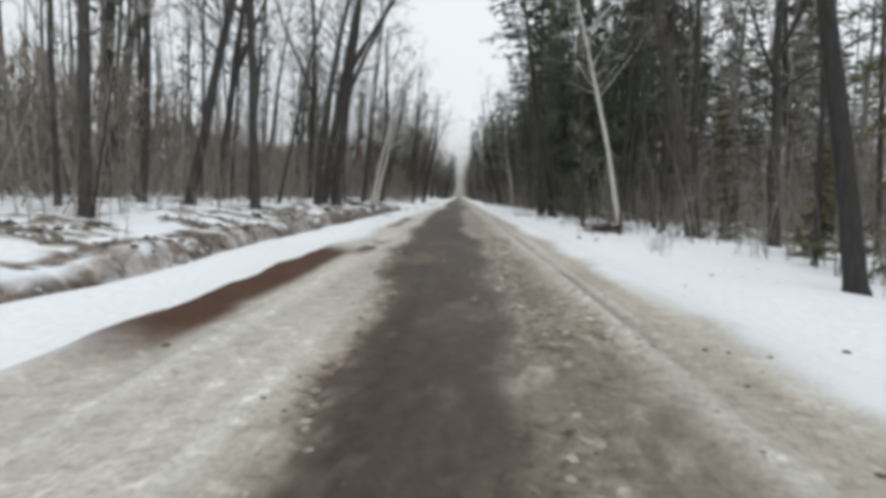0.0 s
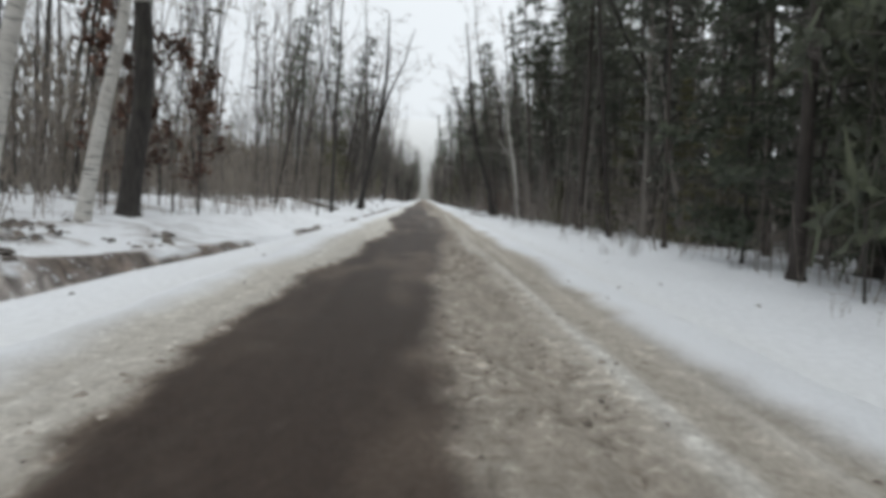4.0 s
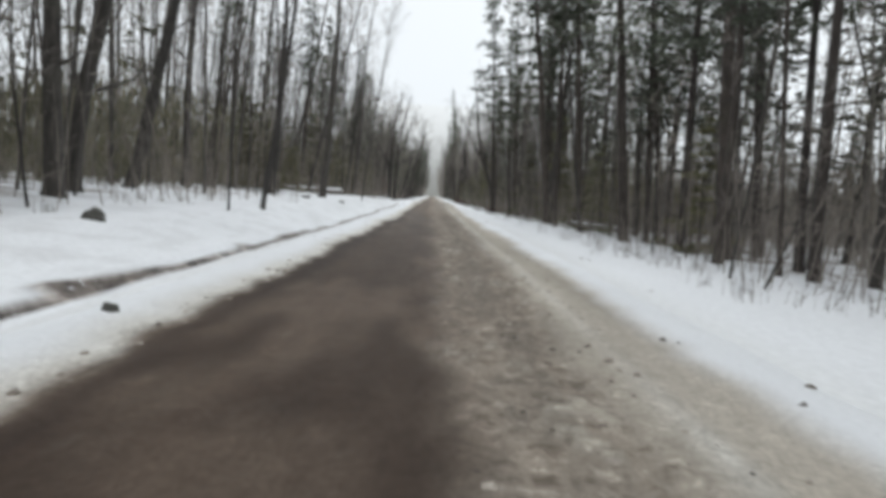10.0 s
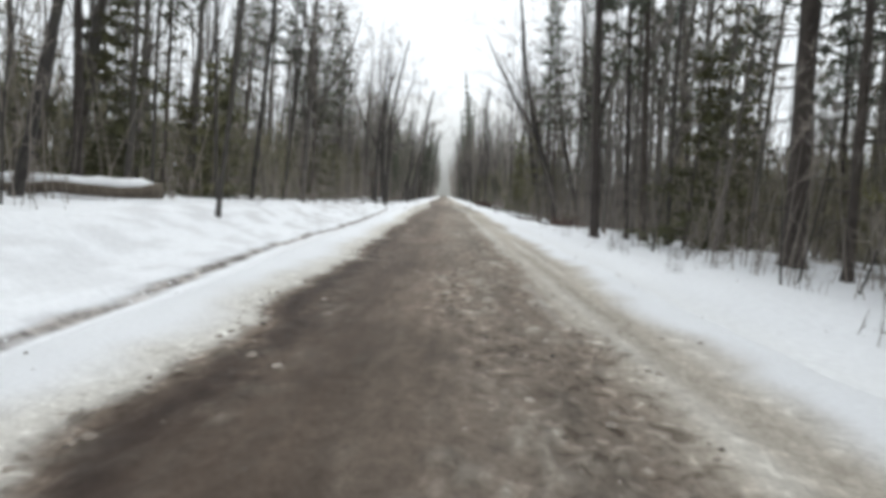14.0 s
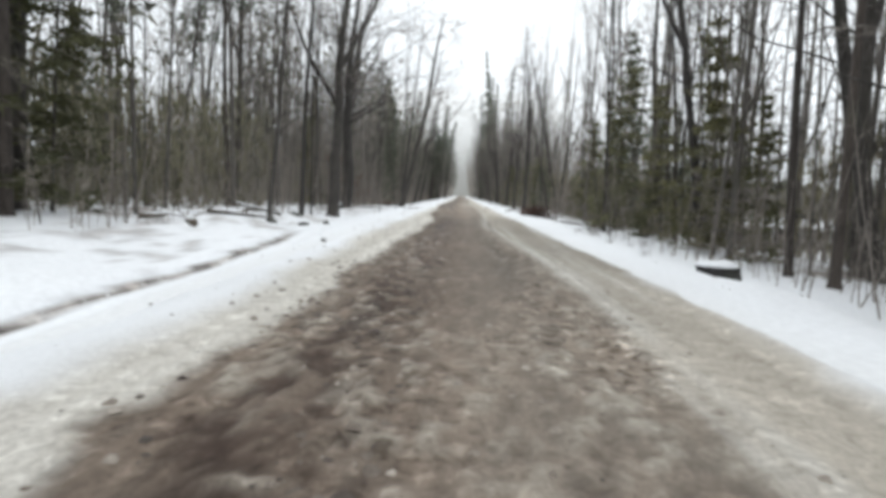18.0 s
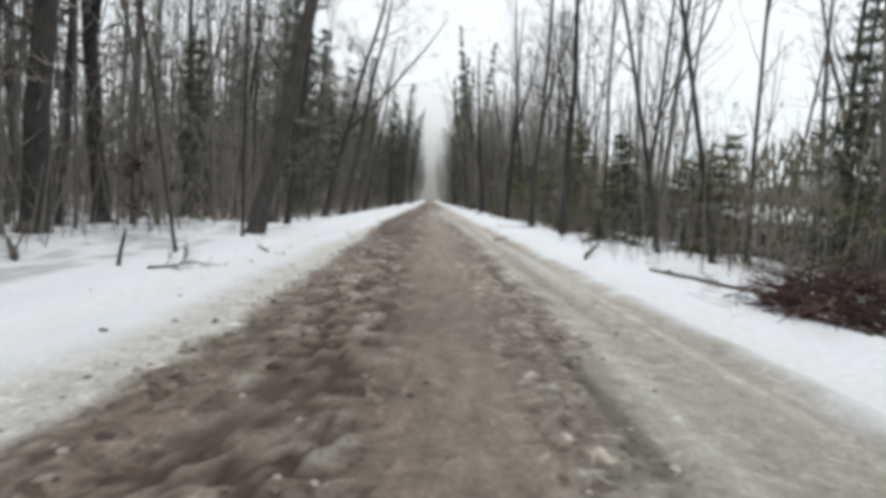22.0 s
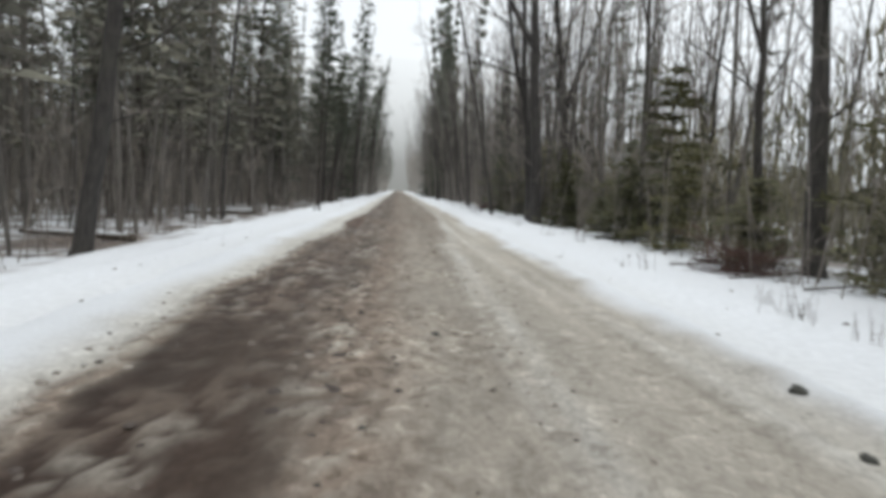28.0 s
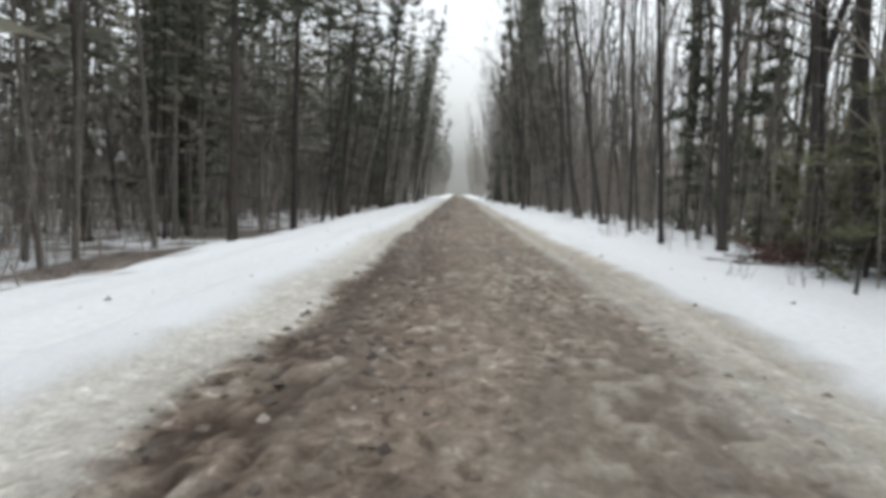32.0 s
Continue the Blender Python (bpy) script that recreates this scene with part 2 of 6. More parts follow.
# ---------------------------------------------------------------- the lie of the land
BANK = [(-20, 0.85), (40, 1.0), (90, 0.9), (150, 0.95), (185, 0.5), (215, 0.1), (240, -0.25), (262, -0.7), (330, -0.9)]
BANK_FOOT = [(-20, 0.5), (30, 0.75), (50, 0.6), (75, 0.2), (90, 0.1), (115, 0.4), (130, 0.6), (147, 0.8), (160, 0.85), (175, 0.5), (190, 0.2), (215, 0.05), (240, -0.25), (262, -0.6), (330, -0.8)]
CUT = [(-20, 0.6), (48, 0.6), (62, 0.26), (150, 0.24), (174, 0.26), (195, 0.25), (199, 0.0)]
SHIFT = [(-20, -0.6), (46, -0.6), (64, 0.8), (90, 1.0), (120, 1.2), (150, 1.3), (174, 1.2), (190, 0.5), (197, 0.1)]
DITCH = [(-20, 0.35), (60, 0.35), (150, 0.30), (172, 0.25), (195, 0.22), (200, 0.02), (230, 0.0), (262, 0.05)]
RIGHT = [(-20, 0.0), (60, -0.05), (150, -0.1), (180, -0.3), (192, -0.6), (206, -0.35), (240, -0.2), (300, -0.1)]


def land(x, y):
    """Height of the snow beside the road."""
    x, y = np.asarray(x, float), np.asarray(y, float)
    bank, foot, ditch, right = along(y, BANK), along(y, BANK_FOOT), along(y, DITCH), along(y, RIGHT)
    wob = 0.5 * (vnoise(y * 0.12, y * 0, 5) - 0.5)
    left = -x + wob
    cut = along(y, CUT)
    gap = left + along(y, SHIFT)
    zl = 0.10 * smooth(2.4, 3.2, left) - (0.10 + ditch) * smooth(4.6, 5.6, gap) + cut * smooth(5.75, 6.25, gap) + (ditch + foot - cut) * smooth(6.2, 8.8, gap)
    zl = zl + (bank - foot) * smooth(9, 14, left)
    zr = 0.10 * smooth(2.4, 3.2, x) - 0.06 * smooth(4, 6, x) + right * smooth(5, 8, x) - 0.35 * smooth(8, 18, x)
    zr = zr - along(y, [(150, 0.0), (200, 3.9), (278, 3.9), (330, 0.8)]) * smooth(14.5, 31, x)
    zl = zl + (0.5 + 0.5 * (fbm(x * 1.1, y * 0.9, 35) - 0.5)) * np.exp(-((left - 8.6) / 1.3) ** 2 - ((y - 197.5) / 4.5) ** 2)
    z = np.where(x < 0, zl, zr)
    off = smooth(3.5, 7, np.abs(x))
    z = z + off * (0.28 * (fbm(x * 0.35, y * 0.35, 11) - 0.5) + 0.5 * (fbm(x * 0.08, y * 0.08, 21) - 0.5) * smooth(7, 14, np.abs(x)))
    rough = smooth(6.2, 7.0, left) * smooth(12, 9, left) * along(y, [(0, 1), (50, 1), (62, 0.35), (150, 0.3), (185, 0.6), (240, 0.4)])
    z = z + rough * (0.40 * (fbm(x * 0.9, y * 0.9, 31) - 0.5) + 0.30 * (fbm((x + 0.7 * y) * 1.1, (y - 0.7 * x) * 2.4, 33) - 0.5))
    return z


def ground_at(x, y):
    return float(land(np.array([x]), np.array([y]))[0])


# across-road limits of the wheel-worn asphalt, the slush and the clean snow, along the road
DARK_L = [(0, -0.8), (8, -1.0), (14, -1.5), (24, -1.7), (34, -1.95), (52, -1.9), (62, -1.35), (69, -1.3), (78, -2.3), (89, -1.85), (100, -2.0), (110, -2.35), (120, -2.35), (130, -2.25), (138, -1.95), (146, -1.85), (160, -1.9), (190, -1.3), (199, -1.0), (208, -1.0), (216, -1.25), (222, -1.0), (228, -1.1), (234, -1.9), (240, -2.5), (265, -2.2), (274, -2.1), (280, -1.85), (291, -1.75), (300, -1.6), (320, -1.7)]
DARK_R = [(0, 0.35), (8, 0.6), (14, 0.75), (24, 0.25), (34, 0.25), (55, 0.35), (66, 1.2), (84, 1.2), (90, 0.4), (100, 0.5), (110, 0.5), (120, 0.15), (138, 0.0), (146, -0.6), (160, -0.8), (190, -0.5), (199, -0.2), (208, 0.0), (216, -0.4), (222, -0.35), (228, -0.45), (236, -0.9), (240, -1.0), (265, -0.8), (283, -1.0), (291, -0.85), (320, -0.85)]
DARK_S = [(0, 0.75), (12, 0.82), (24, 0.96), (60, 0.96), (110, 0.97), (122, 0.85), (138, 0.72), (150, 0.6), (165, 0.15), (184, 0.2), (192, 0.75), (208, 0.75), (216, 0.55), (226, 0.55), (236, 0.85), (246, 0.9), (265, 0.95), (270, 0.85), (276, 0.45), (282, 0.5), (291, 0.6), (300, 0.35), (330, 0.4)]
SLUSH_L = [(0, -0.95), (8, -1.2), (12, -1.65), (20, -1.8), (34, -2.1), (52, -2.0), (62, -1.5), (69, -1.45), (78, -2.38), (89, -1.95), (100, -2.1), (110, -2.42), (120, -2.42), (130, -2.32), (138, -2.02), (146, -2.05), (158, -2.0), (169, -2.0), (178, -2.05), (190, -2.0), (198, -1.5), (208, -1.45), (216, -2.1), (222, -2.1), (228, -2.15), (241, -2.65), (265, -2.5), (274, -2.3), (280, -2.0), (291, -1.85), (298, -1.75), (320, -1.8)]
SLUSH_R = [(0, 1.6), (40, 1.6), (60, 1.4), (75, 1.5), (90, 1.9), (98, 2.0), (108, 1.6), (120, 1.7), (143, 1.7), (169, 1.6), (188, 1.9), (205, 1.05), (222, 1.7), (241, 1.5), (263, 0.9), (275, 1.2), (289, 2.0), (300, 2.1)]
SNOW_R = [(0, 2.9), (60, 2.7), (98, 2.9), (143, 2.7), (169, 3.0), (197, 3.5), (222, 3.2), (263, 3.0), (296, 3.1)]
SNOW_L = [(0, -3.3), (25, -3.0), (37, -3.0), (59, -2.8), (78, -2.8), (98, -2.55), (108, -2.75), (143, -2.4), (169, -2.5), (188, -2.9), (205, -2.9), (222, -2.7), (263, -2.8), (296, -2.6)]

WHITE = np.array((0.83, 0.85, 0.88))
GREYED = np.array((0.62, 0.61, 0.575))
TAN = np.array((0.44, 0.405, 0.35))
SLUSH = np.array((0.225, 0.180, 0.145))
ASPHALT = np.array((0.040, 0.032, 0.028))
SOIL = np.array((0.085, 0.045, 0.030))


def grid_object(name, xs, ys, height, colour, mat):
    """A sheet over the given columns and rows, with colour attributes."""
    X, Y = np.meshgrid(xs, ys)
    Z = height(X, Y)
    nx, ny = len(xs), len(ys)
    me = bpy.data.meshes.new(name)
    me.vertices.add(nx * ny)
    me.vertices.foreach_set("co", np.stack([X, Y, Z], -1).ravel())
    i = (np.arange(ny - 1)[:, None] * nx + np.arange(nx - 1)).ravel()
    loops = np.stack([i, i + 1, i + nx + 1, i + nx], -1).ravel().astype(np.int32)
    me.loops.add(len(loops))
    me.loops.foreach_set("vertex_index", loops)
    me.polygons.add(len(i))
    me.polygons.foreach_set("loop_start", np.arange(0, len(loops), 4, dtype=np.int32))
    me.polygons.foreach_set("use_smooth", np.ones(len(i), bool))
    me.update(calc_edges=True)
    for key, values in colour(X, Y, Z).items():
        layer = me.color_attributes.new(key, "FLOAT_COLOR", "POINT")
        layer.data.foreach_set("color", np.concatenate([values, np.ones(values.shape[:2] + (1,))], -1).astype(np.float32).ravel())
    me.materials.append(mat)
    return new(name, me)


def wobble(x, y):
    return 0.35 * (vnoise(y * 0.5, x * 0, 41) - 0.5) + 0.18 * (vnoise(y * 2.3, x * 0 + 3, 42) - 0.5) + 0.22 * (fbm(x * 3, y * 2.2, 43) - 0.5)


def road_parts(x, y):
    xw = x + wobble(x, y)
    dark = smooth(-0.10, 0.10, xw - along(y, DARK_L)) * smooth(-1.0, 1.0, (along(y, DARK_R) - xw) / along(y, [(60, 0.22), (70, 0.42), (108, 0.42), (116, 0.25)])) * along(y, DARK_S)
    slush = smooth(-0.12, 0.12, xw - along(y, SLUSH_L)) * smooth(-0.3, 0.3, along(y, SLUSH_R) - xw)
    snow = np.maximum(smooth(-0.25, 0.45, along(y, SNOW_L) - xw), smooth(-0.25, 0.35, xw - along(y, SNOW_R)))
    return dark, slush, snow


def worn_track(x, y):
    """The stretch between the wheels that passing cars keep smooth."""
    mid = along(y, [(140, -0.7), (165, -0.6), (178, 0.25), (330, 0.2)])
    return np.exp(-((x - mid) / 0.55) ** 4) * along(y, [(138, 0.0), (146, 0.85), (162, 0.7), (172, 0.1), (180, 0.3), (190, 0.9), (224, 0.9), (236, 0.35), (262, 0.5), (275, 0.35), (330, 0.25)])


def rut_line(x, y):
    """Narrow grooves that single wheels have cut into the slush."""
    late = np.exp(-((x - 1.42 - 0.12 * (vnoise(y * 0.4, y * 0, 64) - 0.5)) / 0.075) ** 2) * along(y, [(197, 0.0), (204, 0.85), (225, 0.85), (231, 0.0)])
    early = np.exp(-((x - 2.08 - 0.08 * (vnoise(y * 0.4, y * 0, 66) - 0.5)) / 0.06) ** 2) * along(y, [(3, 0.0), (7, 0.45), (24, 0.45), (32, 0.0)])
    return (late + early) * smooth(0.25, 0.5, fbm(y * 1.2, x * 0.5, 65))


def churn(x, y):
    """Deep slush thrown up beside the wheel track: how much of it, and its lumps."""
    mid = along(y, [(170, -1.5), (190, -0.95), (205, -0.8), (216, -0.95), (226, -1.0), (236, -1.6), (245, -1.8), (265, -1.6), (280, -1.45), (300, -1.3), (320, -1.3)])
    much = along(y, [(150, 0.0), (158, 0.35), (170, 0.5), (188, 0.7), (195, 0.9), (200, 0.4), (210, 0.4), (215, 1.0), (228, 1.0), (236, 0.8), (246, 0.7), (264, 0.6), (274, 0.85), (290, 0.8), (330, 0.6)])
    band = np.exp(-(np.abs(x + 0.5 * wobble(x, y) - mid) / 0.62) ** 3)
    chips = np.exp(-(np.abs(x - along(y, SLUSH_R) + 0.1) / 0.3) ** 2) * along(y, [(212, 0.0), (218, 0.8), (246, 0.8), (252, 0.25), (330, 0.3)])
    much = np.clip(band * much + chips, 0, 1) * smooth(0.28, 0.55, fbm(x * 0.7, y * 0.45, 151))
    return much, smooth(0.36, 0.66, 0.5 * fbm(x * 5.5, y * 4.2, 153, 2) + 0.5 * fbm(x * 11, y * 8, 155, 2))


def road_height(x, y):
    dark, slush, snow = road_parts(x, y)
    lump = smooth(0.50, 0.72, fbm(x * 7.5, y * 6.0, 51, 2))
    rut = fbm(x * 5.0, y * 0.12, 61, 2) - 0.5
    worn = np.clip(slush - 0.85 * dark, 0, 1) * (1 - 0.8 * worn_track(x, y))
    z = 0.012 + 0.035 * smooth(0, 1, 1 - slush) + 0.04 * snow
    z = z + worn * (0.030 * lump + 0.02 * rut) + (1 - slush) * (1 - snow) * 0.03 * rut
    z = z + 0.03 * np.exp(-((x - along(y, SLUSH_R) - 0.25) / 0.14) ** 2) * fbm(y * 0.8, x * 0, 63)
    z = z - 0.03 * rut_line(x, y) + 0.035 * np.exp(-((x - 1.62) / 0.09) ** 2) * along(y, [(197, 0), (204, 0.9), (225, 0.9), (231, 0)]) * fbm(x * 5, y * 2.5, 62)
    z = z + 0.03 * (np.exp(-((x - 2.22) / 0.07) ** 2) + np.exp(-((x - 1.94) / 0.07) ** 2)) * along(y, [(3, 0), (7, 1), (24, 1), (32, 0)])
    much, lumps = churn(x, y)
    z = z + 0.075 * much * (lumps - 0.25)
    edge = smooth(2.9, 3.4, np.abs(x))
    lip = 0.02 - 0.05 * smooth(3.2, 3.75, np.abs(x) + 0.35 * (fbm(x * 1.3, y * 0.8, 77) - 0.5))
    z = z * (1 - edge) + (land(x, y) + lip) * edge
    return z - 0.25 * smooth(3.8, 3.9, np.abs(x))


def road_cover(x, y, z):
    dark, slush, snow = road_parts(x, y)
    lump = smooth(0.50, 0.72, fbm(x * 7.5, y * 6.0, 51, 2))
    streak = fbm(x * 5.0, y * 0.12, 61, 2)
    fine = fbm(x * 14, y * 3.0, 66, 2)
    mott = fbm(x * 1.2, y * 0.5, 67)
    E = np.newaxis
    side = TAN * (0.80 + 0.45 * streak[..., E]) * (0.86 + 0.3 * mott[..., E])
    side = side + (GREYED - side) * (0.65 * smooth(0.55, 0.8, streak))[..., E]
    side = side * (1 - smooth(-0.2, 0.4, x) * along(y, [(184, 0.0), (194, 0.32), (212, 0.28), (220, 0.0)]))[..., E]
    side = side * (1 - smooth(-2.6, -1.6, x) * smooth(1.8, 0.6, x) * along(y, [(4, 0.0), (10, 0.28), (22, 0.25), (28, 0.0)]))[..., E]
    clean = smooth(-1.0, -1.6, x) * along(y, [(0, 0.25), (40, 0.3), (68, 0.45), (76, 0.8), (150, 0.85), (190, 0.5), (230, 0.7), (300, 0.6)])
    side = side + (GREYED * 1.15 - side) * clean[..., E]
    track = np.exp(-((x + 0.75) / 0.32) ** 2) + 0.8 * np.exp(-((x - 1.0) / 0.30) ** 2)
    mush = SLUSH * (0.60 + 0.62 * fine[..., E]) * (0.62 + 0.75 * mott[..., E]) * (1 - 0.38 * track * smooth(0.35, 0.65, fbm(x * 0.5, y * 0.12, 69)))[..., E]
    flat = worn_track(x, y)
    mush = mush + (TAN - mush) * (0.75 * lump * (1 - flat) * smooth(0.35, 0.65, fbm(x * 1.7, y * 0.9, 71)))[..., E]
    mush = mush + (ASPHALT * 1.5 - mush) * (0.55 * (1 - flat) * smooth(0.62, 0.8, fbm(x * 6, y * 3.5, 73)))[..., E]
    pale = smooth(-0.3, 0.5, x) * along(y, [(0, 0.2), (15, 0.3), (24, 0.5), (48, 0.6), (62, 0.3), (84, 0.75), (104, 0.7), (114, 0.25), (150, 0.12), (164, 0.22), (184, 0.2), (192, 0.12), (200, 0.12), (212, 0.2), (224, 0.15), (230, 0.3), (250, 0.35), (262, 0.7), (272, 0.6), (284, 0.2), (330, 0.15)])
    mush = mush * along(y, [(112, 1.0), (120, 0.84), (144, 0.84), (152, 1.0), (184, 1.0), (192, 0.74), (210, 0.74), (217, 1.0), (226, 1.2), (242, 1.2), (255, 1.0), (266, 1.2), (276, 1.15), (284, 1.0), (300, 1.0)])[..., E]
    mush = mush + (TAN * (0.75 + 0.5 * fine[..., E]) - mush) * pale[..., E]
    ruddy = along(y, [(0, 0.3), (60, 0.4), (90, 0.35), (100, 0.3), (112, 0.65), (150, 0.7), (185, 0.9), (214, 0.9), (262, 0.55), (300, 0.5)])
    base = ASPHALT + (np.array((0.060, 0.038, 0.0255)) - ASPHALT) * ruddy[..., E]
    tar = base * (0.85 + 0.5 * streak[..., E]) + (SLUSH - ASPHALT) * (0.35 * smooth(0.5, 0.8, mott))[..., E]
    tar = tar + (TAN - tar) * (0.3 * smooth(0.82, 0.94, fbm(x * 4.5, y * 3.5, 75)))[..., E]
    tar = tar + (TAN - tar) * (0.5 * np.exp(-((x - 0.5) / 0.28) ** 2) * smooth(0.52, 0.66, fbm(x * 4, y * 2.5, 76)) * along(y, [(66, 0), (72, 1), (88, 1), (98, 0.3), (112, 0)]))[..., E]
    c = side + (mush - side) * slush[..., E]
    c = c + (tar - c) * dark[..., E]
    ridge = np.exp(-((x - along(y, SLUSH_R) - 0.25) / 0.12) ** 2) * fbm(y * 0.8, x * 0, 63)
    c = c + (GREYED - c) * (0.8 * ridge)[..., E]
    rim = np.exp(-((x + wobble(x, y) - along(y, DARK_L) - 0.22) / 0.21) ** 2) * along(y, [(0, 0.0), (10, 0.1), (60, 0.2), (95, 0.6), (150, 0.8), (196, 0.8), (210, 0.8), (216, 0.2), (236, 0.7), (262, 0.6), (300, 0.5)])
    c = c + (ASPHALT * np.array((0.80, 0.66, 0.62)) - c) * (0.92 * rim)[..., E]
    crest = (np.exp(-((x - 2.22) / 0.06) ** 2) + np.exp(-((x - 1.94) / 0.06) ** 2)) * along(y, [(3, 0), (7, 1), (24, 1), (32, 0)]) * fbm(x * 3, y * 1.5, 78)
    c = c + (GREYED * 1.1 - c) * (0.9 * crest)[..., E]
    c = c + (ASPHALT * 1.3 - c) * (0.8 * rut_line(x, y))[..., E]
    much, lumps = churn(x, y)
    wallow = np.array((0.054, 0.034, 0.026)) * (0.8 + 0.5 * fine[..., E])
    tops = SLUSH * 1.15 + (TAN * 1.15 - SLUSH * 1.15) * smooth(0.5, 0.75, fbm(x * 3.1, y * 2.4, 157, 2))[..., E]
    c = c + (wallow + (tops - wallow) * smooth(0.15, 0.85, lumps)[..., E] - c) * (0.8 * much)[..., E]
    c = c + (WHITE * (0.93 + 0.1 * mott[..., E]) - c) * snow[..., E]
    for x0, x1, y0, y1, broken in ((-3.5, -2.7, 4.5, 13.5, 0.0), (-3.2, -2.75, 23.0, 32.5, 0.5), (-2.65, -2.2, 12.5, 17.0, 1.0), (-2.05, -1.4, 282.5, 291.0, 0.8)):
        w = 0.25 * (fbm(x * 2, y * 1.2, 81) - 0.5)
        patch = smooth(x0 - 0.12, x0 + 0.12, x + w) * smooth(x1 + 0.12, x1 - 0.12, x + w) * smooth(y0 - 1, y0 + 1, y) * smooth(y1 + 1, y1 - 1, y)
        patch = patch * (1 - broken * (1 - 0.9 * smooth(0.36, 0.5, fbm(x * 2.5, y * 1.3, 83))))
        c = c + (SOIL * (0.8 + 0.5 * fine[..., E]) - c) * patch[..., E]
    flat = worn_track(x, y)
    damp = np.clip(dark + 0.35 * slush, 0, 1)
    loose = np.clip((slush - 0.8 * dark) * (0.35 + 0.9 * smooth(0.3, 0.65, mott)) + 0.35 * (1 - slush) * (1 - snow), 0, 1) * (1 - 0.75 * flat) * along(y, [(106, 1.0), (114, 0.55), (138, 0.55), (146, 1.0)])
    wet = np.stack([damp, loose, snow], -1)
    return {"cover": c, "wet": wet}


def snow_cover(x, y, z):
    E = np.newaxis
    mott = fbm(x * 0.5, y * 0.3, 91)
    c = WHITE * (0.94 + 0.09 * mott[..., E])
    wob = 0.5 * (vnoise(y * 0.12, y * 0, 5) - 0.5)
    left = -x + wob
    gap = left + along(y, SHIFT)
    slant = fbm((x + 0.7 * y) * 1.1, (y - 0.7 * x) * 2.4, 33)
    ragged = along(y, [(0, 0.55), (45, 0.55), (62, 0.10), (96, 0.10), (103, 0.26), (115, 0.2), (126, 0.06), (195, 0.05)]) * (0.15 + 1.5 * smooth(0.35, 0.7, fbm(x * 1.4, y * 1.1, 92)))
    line = smooth(5.78, 5.86, gap + 0.10 * (fbm(x * 2, y * 1.5, 96) - 0.5)) * smooth(0.10, 0.0, gap - along(y, [(60, 5.94), (110, 5.93), (128, 5.87), (190, 5.87)]) - ragged) * along(y, [(0, 1), (60, 0.9), (195, 0.9), (198, 0)])
    line = line * (1 - along(y, [(0, 0.3), (50, 0.2), (60, 0.9), (92, 0.9), (98, 0.2), (195, 0.1)]) * smooth(0.52, 0.44, fbm(x * 0.3, y * 0.35, 93)))
    stony = smooth(5.9, 6.3, gap) * smooth(11, 9, left) * smooth(0.52, 0.58, 0.65 * slant + 0.35 * fbm(x * 0.9, y * 0.8, 31)) * along(y, [(0, 0.95), (48, 0.9), (60, 0.12), (150, 0.1), (180, 0.45), (230, 0.4), (262, 0.5)])
    litter = smooth(9.0, 13.0, np.abs(x)) * smooth(0.52, 0.66, fbm(x * 0.7, y * 0.7, 95)) * 0.75
    pools = 0.0
    for px, py, rx, ry in ((-10.0, 311.5, 2.2, 3.4), (-11.5, 301.0, 2.4, 2.2), (-10.5, 281.0, 2.2, 2.4), (-11.0, 322.0, 2.5, 4.0), (-9.6, 262.0, 1.6, 3.0), (-9.4, 217.5, 1.2, 1.6)):
        q = ((x - px) / rx) ** 2 + ((y - py) / ry) ** 2 + 1.2 * (fbm(x * 0.8, y * 0.8, 99) - 0.5)
        pools = np.maximum(pools, smooth(1.05, 0.7, q) * 0.9)
    debris = smooth(7.2, 9.0, left) * smooth(0.50, 0.56, 0.6 * slant + 0.4 * fbm(x * 1.6, y * 1.6, 98)) * along(y, [(256, 0.0), (268, 0.85), (340, 0.85)])
    bare = np.clip(line + stony + litter + pools + debris, 0, 0.95) * smooth(66, 58, np.abs(x)) * smooth(420, 380, y)
    soil = np.array((0.13, 0.105, 0.088)) * (0.35 + 1.3 * fbm(x * 2.6, y * 2.6, 97)[..., E])
    soil = soil * (1 - along(y, [(56, 0.0), (66, 0.5), (195, 0.5)]) * np.clip(line, 0, 1))[..., E]
    edge = smooth(4.6, 2.6, np.abs(x)) * 0.35
    c = c + (GREYED - c) * edge[..., E]
    return {"cover": c + (soil - c) * bare[..., E]}


Y_NEAR, Y_FAR = -8.0, 345.0
road_x = np.concatenate([np.arange(-3.9, -2.55, 0.12), np.arange(-2.55, 2.3, 0.07), np.arange(2.3, 3.91, 0.12)])
road_y = np.concatenate([np.arange(Y_NEAR, 150, 0.17), np.arange(150, Y_FAR, 0.11), np.linspace(Y_FAR, 900, 160)])
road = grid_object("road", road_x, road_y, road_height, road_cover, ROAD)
tagged(road, "narrow forest road covered in brown slush and packed snow", "road", kind="structure")

near = np.concatenate([np.arange(3.2, 4.2, 0.17), np.arange(4.2, 6.9, 0.09), np.arange(6.9, 10.0, 0.18)])
half = np.concatenate([np.arange(3.2, 10.0, 0.2), np.arange(10.0, 24, 0.5), np.arange(24, 60, 3.0), (70, 100, 200, 500, 1500, 3000)])
land_x = np.concatenate([-half[half >= 10][::-1], -near[::-1], (-2.6, 0, 2.6), half])
land_y = np.concatenate([(-3000, -900, -200, -60), np.arange(-20, -2, 1.0), np.arange(-2, 62, 0.22), np.arange(62, Y_FAR, 0.5), np.arange(Y_FAR, 900, 12), (1200, 2000, 4000)])


